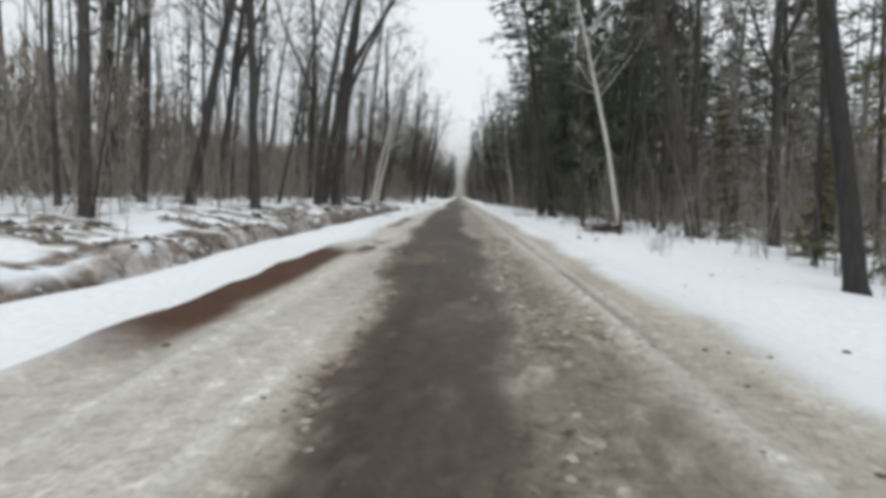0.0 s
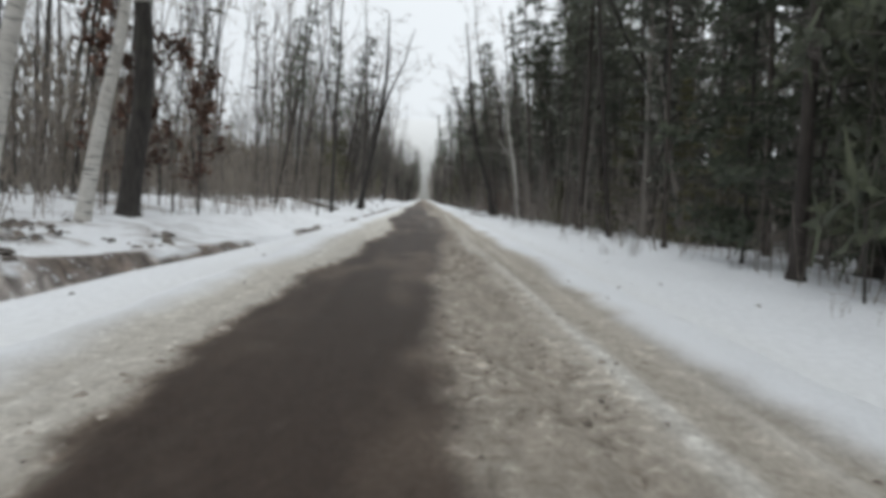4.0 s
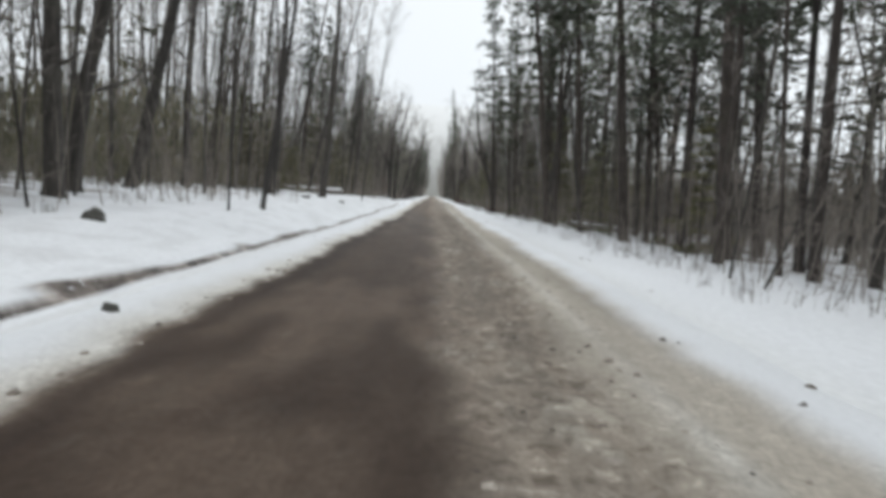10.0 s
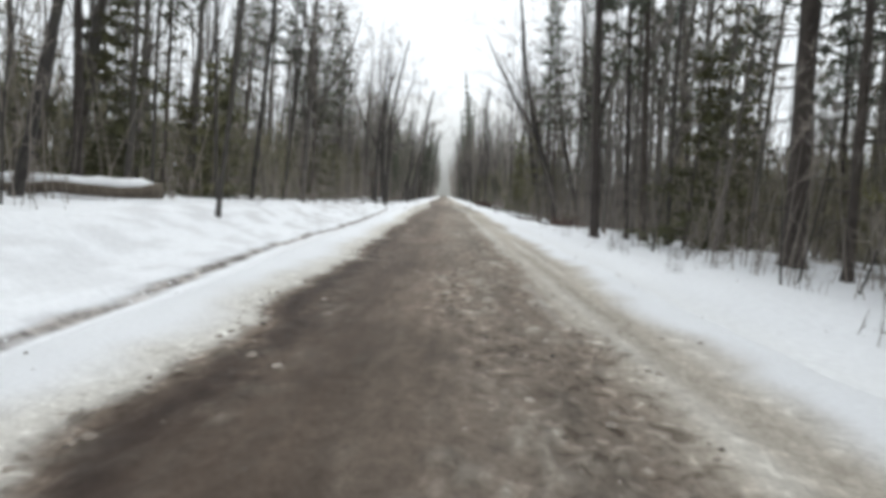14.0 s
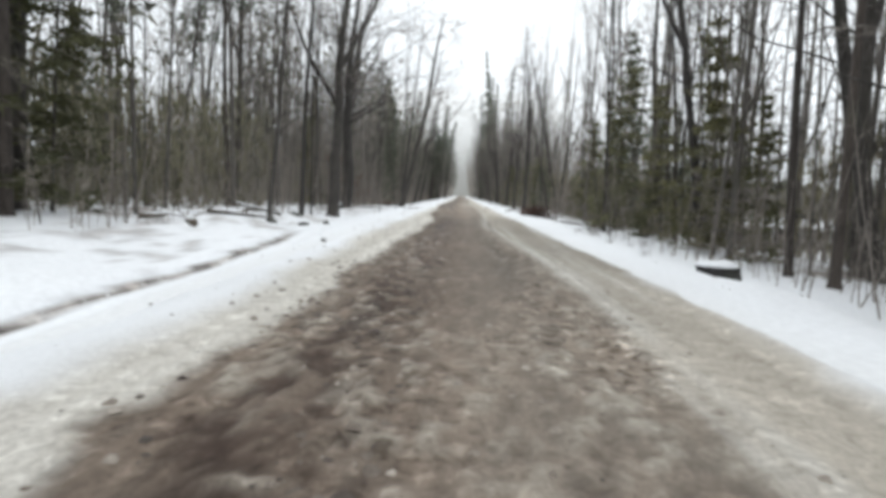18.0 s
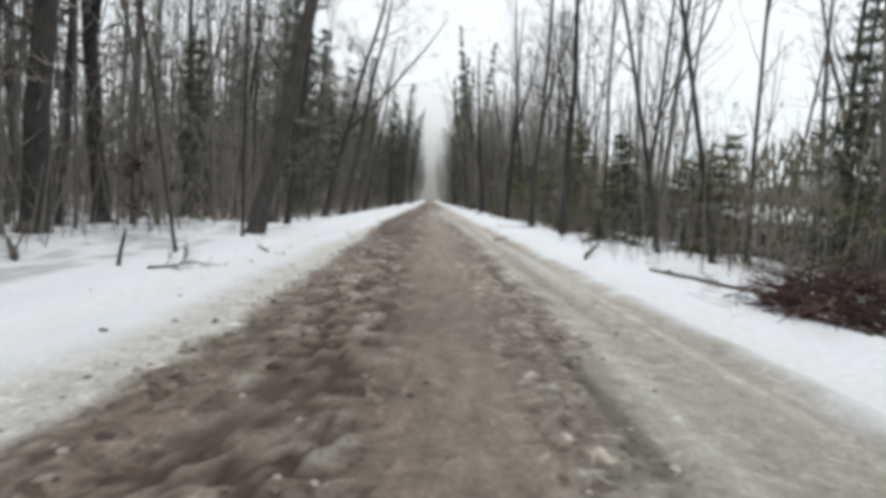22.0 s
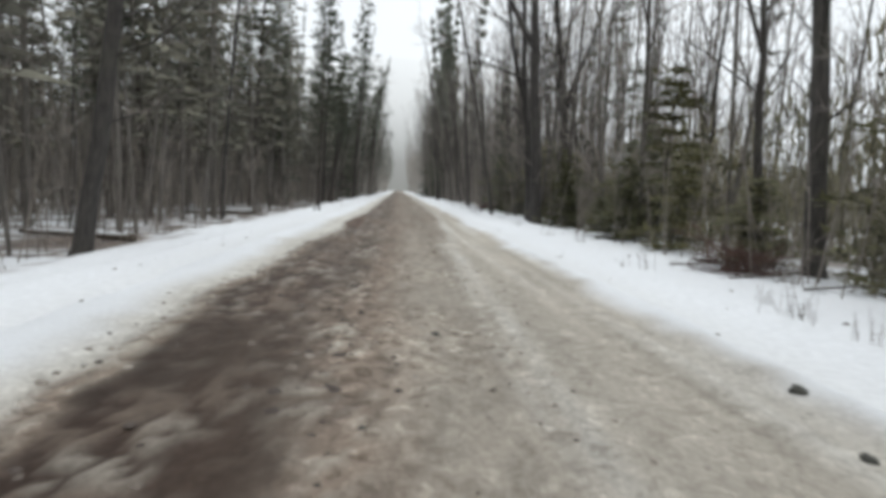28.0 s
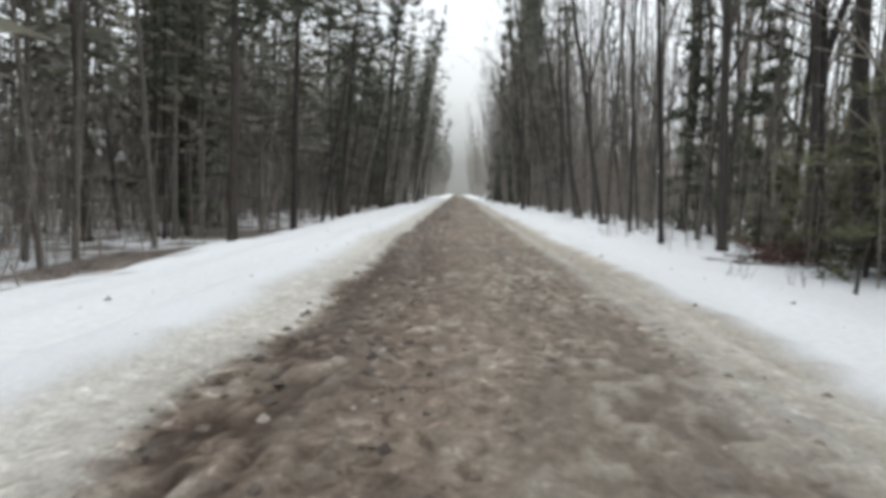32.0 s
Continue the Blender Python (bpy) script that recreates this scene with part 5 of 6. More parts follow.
def boulder(x, y, wide, deep, tall, seed, capped=True):
    rng = random.Random(seed)
    ob = thing("boulder", "dark boulder in the snow with a white snow cap" if capped else "dark stone showing through the snow", "rock")
    z = ground_at(x, y)
    for name, mat, lift, sx, sz in (("stone", STONE, 0.0, 1.0, 1.0), ("snow_cap", PLAIN_SNOW, tall * 0.62, 0.96, 0.42)):
        if name == "snow_cap" and not capped:
            continue
        bm = bmesh.new()
        bmesh.ops.create_icosphere(bm, subdivisions=3, radius=0.5)
        for v in bm.verts:
            k = 1 + 0.42 * noise.noise(v.co * 2.6 + Vector((seed, 0, 0))) + 0.16 * noise.noise(v.co * 6.5 + Vector((0, seed, 0)))
            v.co = Vector((v.co.x * wide * sx * k, v.co.y * deep * sx * k, v.co.z * tall * 1.5 * sz * k))
            if name == "snow_cap" and v.co.z < 0:
                v.co.z *= 0.25
        for f in bm.faces:
            f.smooth = True
        o = solid(name, bm, mat, ob)
        o.location = (0, 0, lift)
    ob.matrix_basis = pose(x, y, z - tall * 0.06, rng.uniform(-14, 14), rng.uniform(-14, 14), rng.uniform(0, 360))
    return ob


fallen_log((-8.2, 158.3, ground_at(-8.2, 158.3) + 0.32), (-14.2, 158.0, ground_at(-14.2, 158.0) + 0.28), 0.24, 1)
fallen_log((-7.6, 89.0, ground_at(-7.6, 89.0) + 0.08), (-11.8, 92.4, ground_at(-11.8, 92.4) + 0.22), 0.15, 2, False, "dark fallen log slanting down the snow bank")
fallen_log((9.8, 145.5, ground_at(9.8, 145.5) + 0.3), (14.5, 144.5, ground_at(14.5, 144.5) + 0.35), 0.14, 3, True, "thin fallen trunk propped among the roadside trees")
fallen_log((10.2, 46.5, ground_at(10.2, 46.5) + 0.5), (15.5, 45.0, ground_at(15.5, 45.0) + 0.4), 0.13, 4, True, "dark fallen trunk behind the verge")
fallen_log((-9.5, 44.5, ground_at(-9.5, 44.5) + 0.15), (-6.9, 42.2, ground_at(-6.9, 42.2) + 0.1), 0.13, 5, False, "broken pole of wood sliding off the bank", stubs=1)
fallen_log((-7.6, 193.5, ground_at(-7.6, 193.5) + 0.12), (-10.2, 196.0, ground_at(-10.2, 196.0) + 0.2), 0.11, 6, True, "snow-dusted heap of broken logs on the bank")
fallen_log((-9.6, 194.2, ground_at(-9.6, 194.2) + 0.15), (-7.8, 197.8, ground_at(-7.8, 197.8) + 0.15), 0.09, 7, True, "snow-dusted heap of broken logs on the bank")
for k, (x0, y0, x1, y1) in enumerate(((-8.4, 196.0, -7.2, 198.6), (-9.8, 199.0, -8.0, 201.2), (-8.9, 201.4, -10.6, 203.6), (-7.4, 200.2, -8.8, 198.9))):
    fallen_log((x0, y0, ground_at(x0, y0) + 0.12), (x1, y1, ground_at(x1, y1) + 0.2), 0.06, 30 + k, True, "snow-laden broken limb sticking out of a mound of snow", "fallen_branch", 3)
fallen_log((7.4, 216.9, ground_at(7.4, 216.9) + 0.06), (9.4, 214.6, ground_at(9.4, 214.6) + 0.12), 0.07, 8, False, "dark crooked pole on the snowy verge", stubs=3)
fallen_log((7.6, 223.6, ground_at(7.6, 223.6) + 0.07), (5.4, 226.5, ground_at(5.4, 226.5) + 0.05), 0.05, 9, False, "thin broken branch on the snowy verge", "fallen_branch", 4)
fallen_log((-9.0, 281.5, ground_at(-9.0, 281.5) + 0.12), (-14.0, 283.5, ground_at(-14.0, 283.5) + 0.15), 0.12, 10, True, "fallen trunk half buried in snow")
fallen_log((-10.0, 301.0, ground_at(-10.0, 301.0) + 0.12), (-15.5, 299.5, ground_at(-15.5, 299.5) + 0.2), 0.13, 11, True, "fallen trunk half buried in snow")
fallen_log((-11.5, 308.0, ground_at(-11.5, 308.0) + 0.12), (-17.0, 305.0, ground_at(-17.0, 305.0) + 0.2), 0.12, 12, True, "fallen trunk half buried in snow")

boulder(6.6, 176.8, 0.6, 0.5, 0.35, 2)
for k, (x, y, w) in enumerate(((-6.2, 199.4, 0.4), (-5.6, 200.6, 0.32), (-7.2, 198.5, 0.5), (-8.3, 143.2, 0.7), (-7.6, 203.0, 0.45), (-8.4, 205.0, 0.5), (-9.3, 217.5, 1.0), (-8.6, 12.0, 0.4), (-8.0, 20.5, 0.45), (-7.6, 30.0, 0.4), (-8.8, 35.5, 0.5), (-7.7, 47.0, 0.4))):
    boulder(x, y, w, w * 0.8, w * 0.6, 10 + k, k % 3 == 0)


def clod(x, y, wide, seed):
    ob = boulder(x, y, wide, wide * 0.8, wide * 0.55, seed, False)
    return tagged(ob, "dark frozen clod of dirty slush lying on the road" if abs(x) < 3.2 else "dark clod of dirt lying on the snowy verge", "clod", group="clods")


for k, (x, y, w) in enumerate(((0.95, 284.5, 0.13), (0.43, 268.05, 0.14), (-0.17, 265.9, 0.10), (2.77, 265.45, 0.12), (3.1, 266.4, 0.12), (3.36, 139.25, 0.1), (6.2, 144.0, 0.22), (-3.2, 113.7, 0.2), (-7.5, 120.2, 0.5), (-1.9, 205.8, 0.16), (-2.1, 209.3, 0.14), (-6.42, 145.8, 0.4), (-3.6, 192.6, 0.2), (5.9, 226.6, 0.24), (4.4, 19.0, 0.2), (4.8, 18.2, 0.16))):
    clod(x, y, w, 40 + k)


DARK_STONE = bark("wet_dark_stone", (0.016, 0.016, 0.017), (0.05, 0.049, 0.05), 6.0, 0.7)


# ---------------------------------------------------------------- culvert end beside the road
def culvert(x, y):
    ob = thing("culvert_headwall", "dark stone culvert end under a thick cap of snow", "culvert")
    bm = bmesh.new()
    bmesh.ops.create_cube(bm, size=1.0)
    bmesh.ops.subdivide_edges(bm, edges=bm.edges[:], cuts=5, use_grid_fill=True)
    for v in bm.verts:
        low = 0.5 - v.co.z
        v.co = Vector((v.co.x * 1.05 + 0.18 * low, v.co.y * 0.8, v.co.z * 0.6 + 0.14)) + 0.05 * Vector((noise.noise(v.co * 3), noise.noise(v.co * 3 + Vector((7, 0, 0))), noise.noise(v.co * 3 + Vector((0, 7, 0)))))
    solid("headwall", bm, DARK_STONE, ob)
    bm = bmesh.new()
    bmesh.ops.create_icosphere(bm, subdivisions=3, radius=0.5)
    for v in bm.verts:
        k = 1 + 0.10 * noise.noise(v.co * 3.1)
        flat = 1.35 * (1 - 0.25 * max(abs(v.co.x), abs(v.co.y)))
        v.co = Vector((v.co.x * 1.12 * flat * k, v.co.y * 0.92 * flat * k, max(v.co.z, -0.12) * 0.30 * k + 0.46))
    for f in bm.faces:
        f.smooth = True
    solid("snow_cap", bm, PLAIN_SNOW, ob, "thick white snow on top")
    ob.matrix_basis = pose(x, y, ground_at(x, y) - 0.08, 0, 0, 12) @ Matrix.Scale(0.82, 4)
    return ob


culvert(6.9, 192.8)
fallen_log((6.1, 185.2, ground_at(6.1, 185.2) + 0.06), (8.6, 181.4, ground_at(8.6, 181.4) + 0.22), 0.06, 21, False, "long dark forked branch lying across the verge", "fallen_branch", 5)
# sticks, poles and broken branches: both ends, thickness
for k, (x0, y0, x1, y1, r, label) in enumerate((
    (2.49, 233.9, 2.97, 234.05, 0.028, "short dark stick lying on the slushy road edge"), (2.97, 234.8, 3.08, 234.3, 0.012, "thin twig lying on the slushy road edge"),
    (6.5, 95.9, 4.4, 91.7, 0.028, "long thin dark stick lying on the snowy verge"), (8.2, 98.6, 6.5, 95.9, 0.02, "thin broken stick lying on the snowy verge"),
    (4.6, 41.4, 4.15, 38.4, 0.045, "bent dark branch lying on the snowy verge"), (4.6, 41.4, 6.2, 43.4, 0.04, "bent dark branch lying on the snowy verge"),
    (-3.65, 226.2, -4.2, 227.1, 0.022, "short dark stick poking out of the snow"), (4.6, 229.1, 5.5, 230.6, 0.035, "dark forked branch standing in the snow"),
    (4.2, 227.8, 5.5, 230.6, 0.04, "dark forked branch standing in the snow"), (4.0, 243.8, 6.3, 246.1, 0.03, "long bare branch lying on the snowy verge"),
    (5.6, 244.8, 6.2, 246.4, 0.025, "bare branch crossing another on the verge"), (7.8, 224.3, 7.5, 219.4, 0.07, "dark crooked pole on the snowy verge"),
    (-7.5, 223.8, -10.6, 227.6, 0.07, "dark pole slanting into the snow"), (-10.2, 95.1, -11.4, 93.4, 0.09, "short dark log on the snow bank"),
    (-4.95, 96.1, -6.6, 98.6, 0.022, "thin stick leaning in the snow"), (12.7, 133.0, 16.8, 141.5, 0.13, "dark fallen trunk propped among the roadside trees"),
)):
    fallen_log((x0, y0, max(ground_at(x0, y0), 0.04 if abs(x0) < 3.4 else -9) + r * 0.8), (x1, y1, max(ground_at(x1, y1), 0.04 if abs(x1) < 3.4 else -9) + r * 0.8 + (0.3 if label.startswith(("dark forked", "thin stick")) else 0.02)), r, 60 + k, False, label, "fallen_branch" if r < 0.06 else "fallen_log", 3 if r < 0.06 else 2)
fallen_log((6.9, 237.2, ground_at(6.9, 237.2) + 0.05), (8.8, 240.0, ground_at(8.8, 240.0) + 0.15), 0.05, 22, False, "thin broken branch on the snowy verge", "fallen_branch", 4)

# ---------------------------------------------------------------- broken stubs standing in the snow
def stub(x, y, tall, radius, seed):
    rng = random.Random(seed)
    ob = thing("tree_stub", "dark broken stub of a young tree standing in the snow", "stump")
    wood = Tubes()
    pts = wander(rng, Vector((0, 0, -0.1)), Vector((0.05, 0, 1)), tall + 0.1, 5, 0.05)
    wood.tube(pts, [radius * k for k in (1.5, 1.15, 1.0, 0.95, 0.9, 0.7)], 9)
    part("stem", wood.mesh("stem", BARK), ob)
    for k in range(3):
        splinter = Tubes()
        splinter.tube([pts[-1] + Vector((radius * 0.5 * (k - 1), 0, -0.03)), pts[-1] + Vector((radius * 0.6 * (k - 1), 0.01, rng.uniform(0.05, 0.14)))], [radius * 0.35, radius * 0.05], 4)
        part("splinter", splinter.mesh("splinter", DEAD), ob)
    ob.matrix_basis = pose(x, y, ground_at(x, y))
    return tagged(ob, group="broken stubs")


for k, (x, y, tall, radius) in enumerate(((-4.5, 293.5, 0.62, 0.06), (-5.1, 295.4, 0.3, 0.045), (-5.6, 223.7, 0.6, 0.035), (-6.0, 110.0, 0.35, 0.06), (-6.3, 219.4, 0.5, 0.06), (6.4, 303.0, 0.5, 0.03), (6.9, 305.5, 0.6, 0.03))):
    stub(x, y, tall, radius, 700 + k)


# ---------------------------------------------------------------- branches and weeds on the snow
def litter_branch(x, y, length, turn, seed, up=0.12, label="dead branch fallen on the snow"):
    rng = random.Random(seed)
    ob = thing("fallen_branch", label, "branch")
    wood = Tubes()
    d = Vector((math.cos(turn), math.sin(turn), up))
    pts = wander(rng, Vector((0, 0, 0.02)), d, length, 5, 0.12)
    rad = [0.028 * (1 - 0.75 * k / 5) for k in range(6)]
    wood.tube(pts, rad, 5)
    sprout(rng, wood, pts, rad, 2, 3, 5, 0.7, 0.35, 0.2)
    tagged(part("branch", wood.mesh("branch", DEAD), ob), kind="stuff")
    ob.matrix_basis = pose(x, y, ground_at(x, y) + 0.01)
    return tagged(ob, group="fallen branches")


for k, (x, y, length, turn) in enumerate((
    (6.0, 31.5, 1.2, 0.5), (6.4, 97.0, 1.2, 1.9), 
    (8.6, 178.0, 2.2, 0.3), (8.0, 180.5, 1.8, -0.6), (7.4, 183.0, 2.0, 0.2), (6.0, 205.5, 1.3, 0.3), 
    (-4.7, 223.0, 0.8, 0.4), (6.6, 249.0, 1.2, 1.2), (7.3, 273.5, 2.2, -0.2),
    (7.8, 272.0, 2.4, 0.2), (7.0, 275.5, 1.8, -0.5), (8.2, 276.5, 2.2, 0.4), (7.4, 309.0, 2.0, 0.1), (7.9, 311.0, 2.4, -0.4), (-4.9, 33.0, 1.4, 0.9), (-4.6, 33.4, 0.8, 0.2), (-6.2, 24.5, 1.4, 0.7), (-6.0, 39.5, 1.6, 0.3),
)):
    litter_branch(x, y, length, turn, 300 + k)


def weeds(seed, count=9, tall=0.7):
    rng = random.Random(seed)
    ob = thing("weed_clump", "dry brown weed stalks poking through the snow", "weed")
    stalk = Tubes()
    for _ in range(count):
        p = Vector((rng.gauss(0, 0.22), rng.gauss(0, 0.22), -0.03))
        pts = wander(rng, p, Vector((rng.gauss(0, 0.2), rng.gauss(0, 0.2), 1)), tall * rng.uniform(0.4, 1.1), 3, 0.14)
        stalk.tube(pts, [0.006, 0.005, 0.004, 0.002], 3)
        for _ in range(4):
            stalk.blade(pts[rng.randint(1, 3)], Vector((rng.gauss(0, 1), rng.gauss(0, 1), 0.8)).normalized(), rng.uniform(0.06, 0.18), 0.012)
    tagged(part("tuft", stalk.mesh("tuft", DEAD), ob), kind="stuff")
    return ob


weed_kinds = [weeds(400 + k, 6 + k * 2, 0.5 + 0.1 * k) for k in range(4)]
scatter = random.Random(21)
spots = [(scatter.uniform(5.0, 8.5), scatter.uniform(2, 330)) for _ in range(190)] + [(-scatter.uniform(6.8, 9.5), scatter.uniform(2, 330)) for _ in range(70)]
spots += [(scatter.uniform(5.2, 7.6), scatter.uniform(84, 134)) for _ in range(60)]
for k, (x, y) in enumerate(spots):
    m = pose(x, y, ground_at(x, y), 0, 0, scatter.uniform(0, 360)) @ Matrix.Scale(scatter.uniform(0.6, 1.25), 4)
    if k < len(weed_kinds):
        weed_kinds[k].matrix_basis = m
        ob = weed_kinds[k]
    else:
        ob = copy_thing(scatter.choice(weed_kinds), m)
    ob["group"] = "roadside weeds"

def brush_pile(x, y, wide, deep, tall, seed, count=150):
    rng = random.Random(seed)
    ob = thing("brush_pile", "heap of reddish-brown cut brush lying on the snow", "brush")
    twigs = Tubes()
    for _ in range(count):
        w = rng.uniform(0, 6.283)
        p = Vector((rng.gauss(0, wide * 0.3), rng.gauss(0, deep * 0.3), 0))
        lift = max(0.03, tall * (1 - (p.x / wide) ** 2 * 2.2 - (p.y / deep) ** 2 * 2.2)) * rng.uniform(0.05, 0.9)
        p.z = lift
        d = Vector((math.cos(w), math.sin(w), rng.gauss(0, 0.25)))
        pts = wander(rng, p - d * 0.4, d, rng.uniform(0.6, 1.6), 3, 0.2)
        for q in pts:
            q.z = max(q.z, 0.01)
        r = rng.uniform(0.006, 0.022)
        twigs.tube(pts, [r, r * 0.85, r * 0.65, r * 0.3], 4)
        for _ in range(4):
            twigs.blade(pts[rng.randint(0, 3)], Vector((rng.gauss(0, 1), rng.gauss(0, 1), rng.gauss(0.2, 0.5))).normalized(), rng.uniform(0.15, 0.5), 0.014)
    tagged(part("brushwood", twigs.mesh("brushwood", RED_TWIG), ob), kind="stuff")
    for _ in range(16):
        limb = Tubes()
        w = rng.uniform(0, 6.283)
        p = Vector((rng.gauss(0, wide * 0.22), rng.gauss(0, deep * 0.22), rng.uniform(0.05, tall * 0.6)))
        d = Vector((math.cos(w), math.sin(w), rng.gauss(0.05, 0.25)))
        pts = wander(rng, p - d * 0.6, d, rng.uniform(1.1, 2.0), 4, 0.2)
        for v in pts:
            v.z = max(v.z, 0.02)
        r = rng.uniform(0.014, 0.03)
        limb.tube(pts, [r, r * 0.9, r * 0.75, r * 0.55, r * 0.25], 5)
        sprout(rng, limb, pts, [r] * 5, 2, 3, 3, 0.7, 0.3, 0.3)
        part("branch", limb.mesh("branch", RED_TWIG), ob)
    ob.matrix_basis = pose(x, y, ground_at(x, y))
    return ob


RED_TWIG = bark("red_brown_twig", (0.05, 0.03, 0.025), (0.15, 0.085, 0.068), 4.0)
brush_pile(6.1, 221.6, 2.0, 1.7, 0.95, 1, 280)
brush_pile(6.5, 23.3, 1.3, 1.2, 0.45, 7, 60)
brush_pile(8.6, 275.0, 1.8, 1.6, 0.7, 2, 90)
brush_pile(8.3, 178.8, 1.8, 1.4, 0.6, 3, 80)
brush_pile(8.2, 309.5, 1.8, 1.5, 0.7, 4, 80)
brush_pile(-9.4, 244.0, 1.8, 1.5, 0.6, 5, 80)
brush_pile(9.2, 247.5, 1.4, 1.4, 0.6, 6, 60)

# ---------------------------------------------------------------- clods of snow, ice and dirt along the road
def clods(name, mat, count, seed, place, low, high, label):
    rng = np.random.default_rng(seed)
    x, y = place(rng, count)
    z = np.where(np.abs(x) > 3.7, land(x, y), road_height(x, y))
    size = low + (high - low) * rng.random(len(x)) ** 2.2
    base = np.array([(1, 0, 0.05), (0.3, 0.95, 0), (-0.8, 0.6, 0.1), (-0.8, -0.6, 0), (0.3, -0.95, 0.1), (0.35, 0.15, 0.75), (-0.4, -0.1, 0.65)])
    spin = rng.uniform(0, 2 * np.pi, len(x))
    v = base[None] * (0.75 + 0.5 * rng.random((len(x), 7, 3)))
    vx = v[..., 0] * np.cos(spin)[:, None] - v[..., 1] * np.sin(spin)[:, None]
    vy = v[..., 0] * np.sin(spin)[:, None] + v[..., 1] * np.cos(spin)[:, None]
    v = np.stack([vx, vy, v[..., 2] * 0.8], -1) * size[:, None, None] * 0.5 + np.stack([x, y, z - 0.006], -1)[:, None]
    faces = np.array([(0, 1, 5), (1, 6, 5), (1, 2, 6), (2, 3, 6), (3, 4, 6), (4, 5, 6), (4, 0, 5)])
    f = (np.arange(len(x))[:, None, None] * 7 + faces[None]).reshape(-1, 3)
    me = bpy.data.meshes.new(name)
    me.from_pydata(v.reshape(-1, 3).tolist(), [], f.tolist())
    me.polygons.foreach_set("use_smooth", np.ones(len(me.polygons), bool))
    me.materials.append(mat)
    return tagged(new(name, me), label, "debris", kind="stuff")


def clod_material(name, dark, light):
    def build(n, l, bsdf):
        geo = n.new("ShaderNodeNewGeometry")
        tex = noise_node(n, l, 30.0, 4)
        c = ramp_node(n, l, geo.outputs["Random Per Island"], [(0.0, dark), (1.0, light)]).outputs[0]
        tone = ramp_node(n, l, tex.outputs[0], [(0.3, (0.75, 0.75, 0.75)), (0.7, (1.15, 1.15, 1.15))]).outputs[0]
        l.new(mix_node(n, l, c, tone, 1.0, "MULTIPLY"), bsdf.inputs["Base Color"])
        bsdf.inputs["Roughness"].default_value = 0.75
        bump_node(n, l, tex.outputs[0], bsdf, 0.5, 0.01)
    return material(name, build)


def on_slush(rng, count):
    y = rng.uniform(0, 335, count)
    f = rng.random(count)
    x = along(y, SLUSH_L) + (along(y, SLUSH_R) - along(y, SLUSH_L)) * f
    dark, slush, snow = road_parts(x, y)
    keep = (rng.random(count) > dark * 1.15) & (rng.random(count) > 0.85 * worn_track(x, y)) & (fbm(x * 1.2, y * 0.5, 67) > 0.36 + 0.2 * rng.random(count) - 0.1)
    return x[keep], y[keep]


def on_edges(rng, count):
    y = rng.uniform(0, 335, count)
    left = rng.random(count) < 0.55
    x = np.where(left, along(y, SLUSH_L) - wobble(along(y, SLUSH_L), y) - np.abs(rng.normal(0, 0.18, count)) + 0.12, along(y, SLUSH_R) + np.abs(rng.normal(0, 0.45, count)) - 0.1)
    return x, y


def on_verge(rng, count):
    y = rng.uniform(0, 335, count)
    left = rng.random(count) < 0.5
    x = np.where(left, -rng.uniform(2.4, 4.6, count), rng.uniform(2.6, 6.5, count))
    return x, y


def on_lumps(rng, count):
    y = rng.uniform(164, 330, count)
    x = along(y, SLUSH_L) + rng.random(count) ** 0.8 * (-0.35 - along(y, SLUSH_L))
    keep = (fbm(x * 1.2, y * 0.6, 68) > 0.42 + 0.16 * rng.random(count)) & (rng.random(count) > 0.85 * road_parts(x, y)[0])
    return x[keep], y[keep]


def on_left_verge(rng, count):
    y = rng.uniform(184, 236, count)
    return -1.7 - np.abs(rng.normal(0, 0.95, count)), y


PALE_CLOD = clod_material("dirty_snow_clod", (0.17, 0.14, 0.115), (0.40, 0.36, 0.315))
DARK_CLOD = clod_material("dirt_clod", (0.04, 0.033, 0.028), (0.16, 0.13, 0.105))
clods("snow_clods", PALE_CLOD, 10000, 31, on_slush, 0.02, 0.12, "lumps of dirty snow and ice churned up on the road")
clods("dirt_clods", DARK_CLOD, 9000, 32, on_slush, 0.015, 0.09, "dark lumps of slush and dirt on the road")
clods("slush_chunks", clod_material("slush_chunk", (0.045, 0.032, 0.027), (0.175, 0.145, 0.12)), 9000, 37, on_lumps, 0.04, 0.16, "large wet chunks of brown slush thrown up by wheels")
clods("edge_clods", PALE_CLOD, 5000, 33, on_edges, 0.025, 0.115, "lumps of ploughed snow along the road edges")
clods("edge_dirt", DARK_CLOD, 2400, 34, on_edges, 0.02, 0.085, "dark crumbs of dirt in the ploughed snow")
clods("thrown_slush", clod_material("thrown_slush", (0.07, 0.056, 0.046), (0.30, 0.26, 0.22)), 560, 38, on_left_verge, 0.03, 0.13, "dark slush thrown onto the snow beside the road")
clods("verge_litter", DARK_CLOD, 900, 35, on_verge, 0.025, 0.11, "dark leaves and bark scattered on the snowy verge")


# ---------------------------------------------------------------- a house behind the trees
def build_siding(n, l, bsdf):
    tex = noise_node(n, l, 3.0, 4, 0.6, (0.3, 0.3, 8.0))
    l.new(ramp_node(n, l, tex.outputs[0], [(0.3, (0.035, 0.03, 0.027)), (0.7, (0.065, 0.057, 0.05))]).outputs[0], bsdf.inputs["Base Color"])
    bsdf.inputs["Roughness"].default_value = 0.8


def build_pane(n, l, bsdf):
    bsdf.inputs["Base Color"].default_value = (0.03, 0.035, 0.04, 1)
    bsdf.inputs["Roughness"].default_value = 0.08


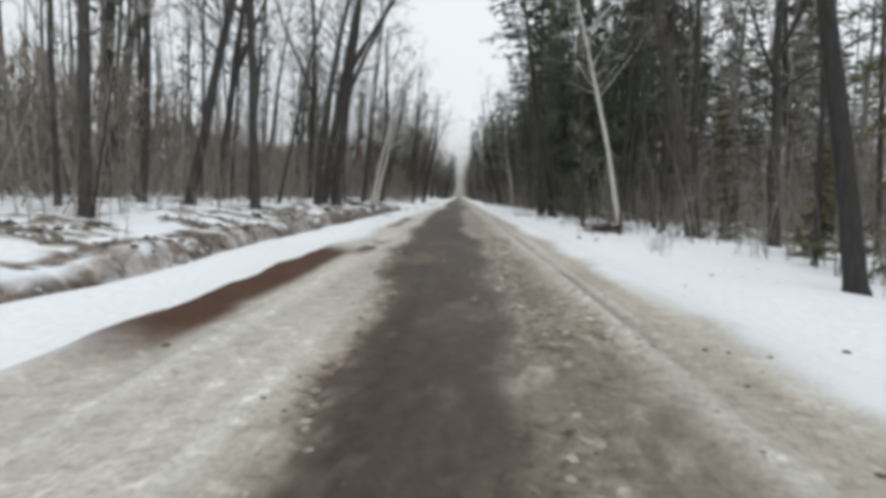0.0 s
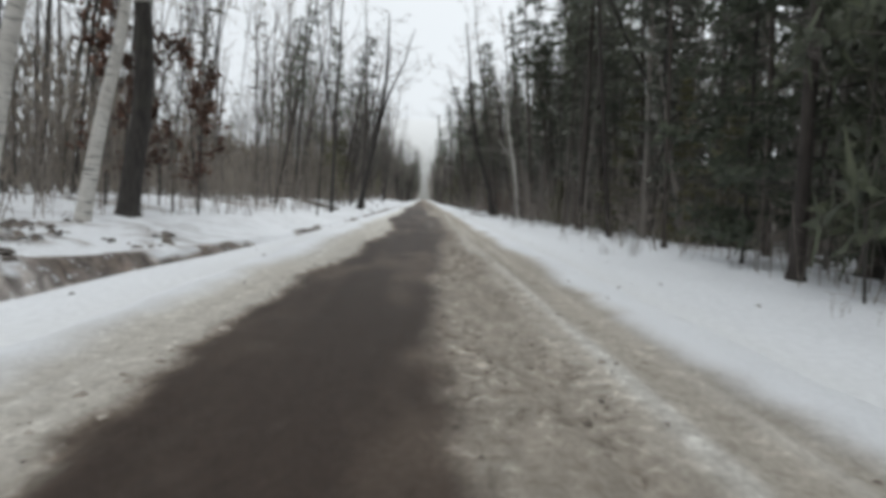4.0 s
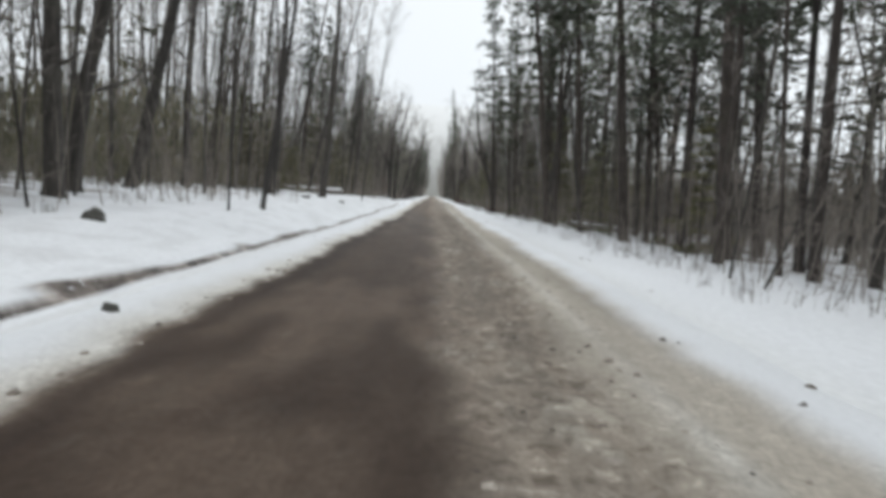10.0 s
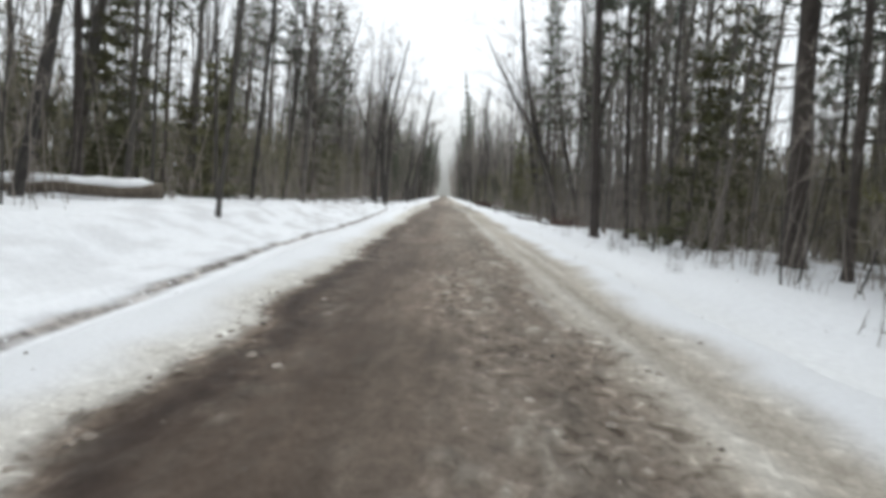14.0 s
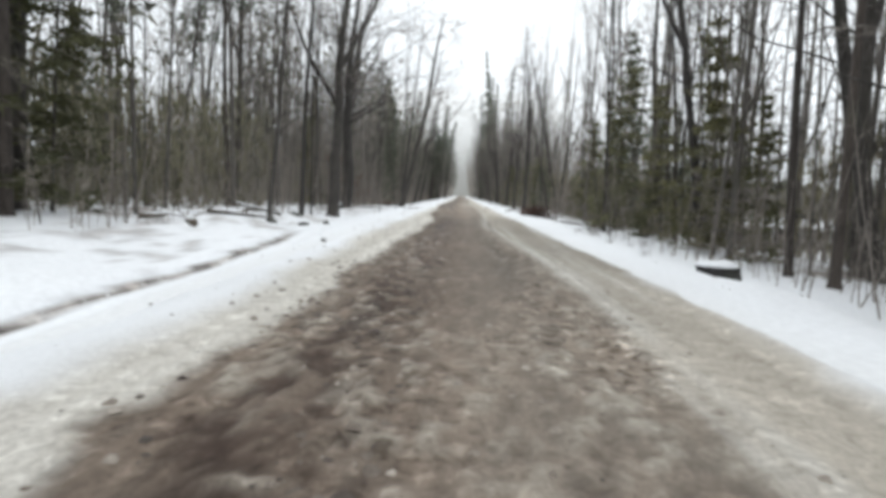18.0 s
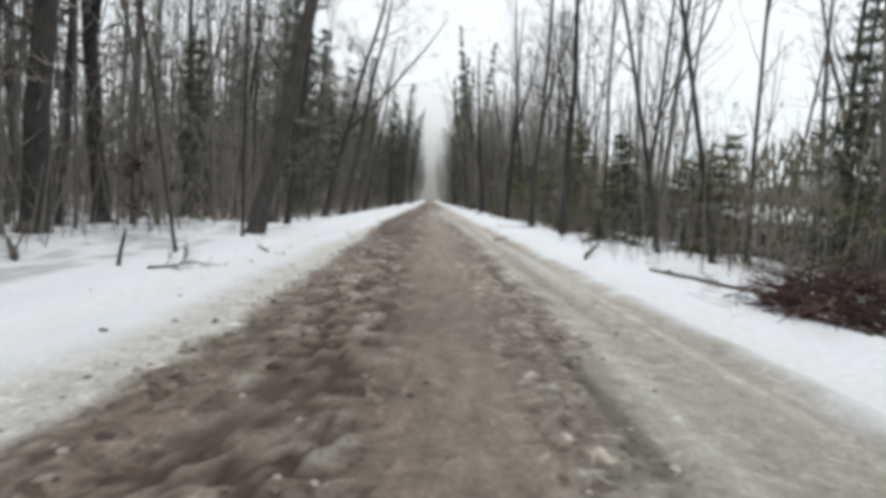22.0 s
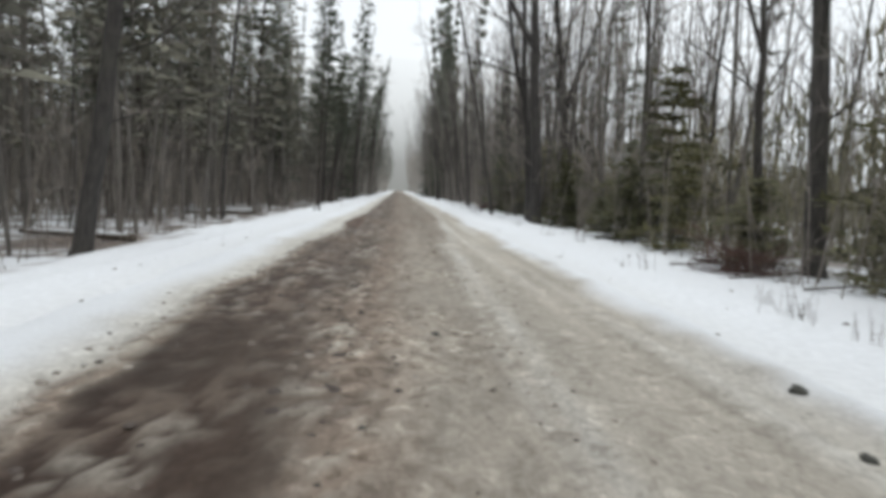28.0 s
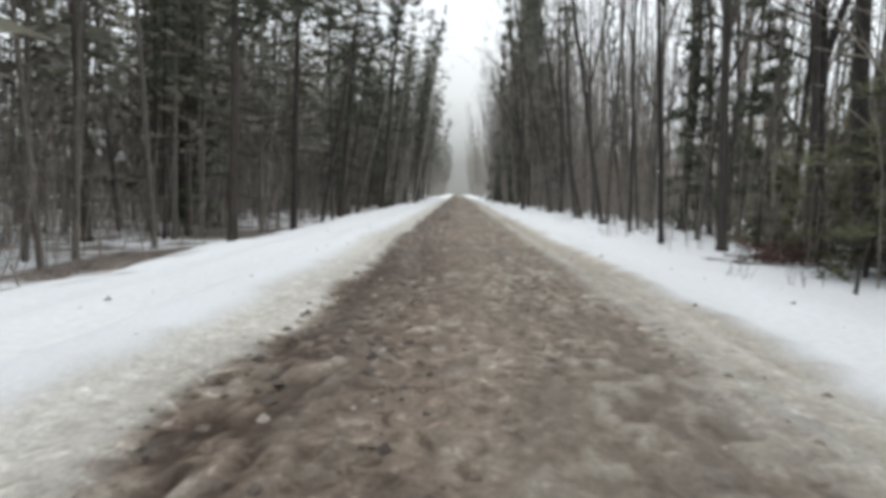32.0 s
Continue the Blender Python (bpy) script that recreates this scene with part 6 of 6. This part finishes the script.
SIDING, PANE = material("brown_siding", build_siding), material("window_glass", build_pane)


def box(x0, x1, y0, y1, z0, z1):
    bm = bmesh.new()
    bmesh.ops.create_cube(bm, size=1.0)
    for v in bm.verts:
        v.co = Vector((x0 if v.co.x < 0 else x1, y0 if v.co.y < 0 else y1, z0 if v.co.z < 0 else z1))
    bmesh.ops.bevel(bm, geom=bm.edges[:], offset=0.02, segments=1, affect="EDGES")
    return bm


def cabin(x, y, turn, half=5.5, tall=2.5, size=1.2):
    ob = thing("house", "low brown house behind the trees with a snow-covered gable roof", "house")
    solid("wall", box(-half, half, -3.6, 3.6, -0.6, tall), SIDING, ob)
    for side in (-1, 1):
        bm = bmesh.new()
        e, r = Vector((0, side * 4.2, tall - 0.15)), Vector((0, 0, tall + 0.7))
        vs = [bm.verts.new((sx * (half + 0.6), p.y, p.z + dz)) for dz in (0.0, 0.26) for sx in (-1, 1) for p in (e, r)]
        for f in ((0, 1, 3, 2), (4, 6, 7, 5), (0, 4, 5, 1), (2, 3, 7, 6), (0, 2, 6, 4), (1, 5, 7, 3)):
            bm.faces.new([vs[i] for i in f])
        bmesh.ops.recalc_face_normals(bm, faces=bm.faces[:])
        solid("roof", bm, PLAIN_SNOW, ob, "snow-covered roof slope")
        bm = bmesh.new()
        a = [bm.verts.new((side * half + dx, py, pz)) for dx in (0, -side * 0.12) for py, pz in ((-3.6, tall), (3.6, tall), (0, tall + 0.6))]
        for f in ((0, 1, 2), (5, 4, 3), (0, 3, 4, 1), (1, 4, 5, 2), (2, 5, 3, 0)):
            bm.faces.new([a[i] for i in f])
        bmesh.ops.recalc_face_normals(bm, faces=bm.faces[:])
        solid("gable", bm, SIDING, ob)
    for wx in (-0.62, -0.05, 0.58):
        wx = wx * half
        w = solid("window", box(wx - 0.55, wx + 0.55, -3.68, -3.58, tall - 1.6, tall - 0.5), PLAIN_SNOW, ob, "white window frame")
        solid("pane", box(wx - 0.45, wx + 0.45, -3.71, -3.64, tall - 1.5, tall - 0.6), PANE, w)
    ob.matrix_basis = pose(x, y, ground_at(x, y) - 0.1, 0, 0, turn) @ Matrix.Scale(size, 4)
    return ob


cabin(20.6, 246.4, 0, 3.0, 3.0, 1.0)
cabin(51.0, 262.0, -4, 6.0, 2.5, 1.3)


def on_bank(rng, count):
    y = rng.uniform(0, 56, count)
    x = -rng.uniform(6.2, 8.8, count)
    keep = fbm(x * 0.9, y * 0.8, 31) > 0.45 + 0.1 * rng.random(count)
    return x[keep], y[keep]


clods("bank_stones", clod_material("bank_stone", (0.06, 0.05, 0.043), (0.2, 0.17, 0.145)), 3200, 36, on_bank, 0.06, 0.34, "brown stones and frozen earth showing on the cut bank")
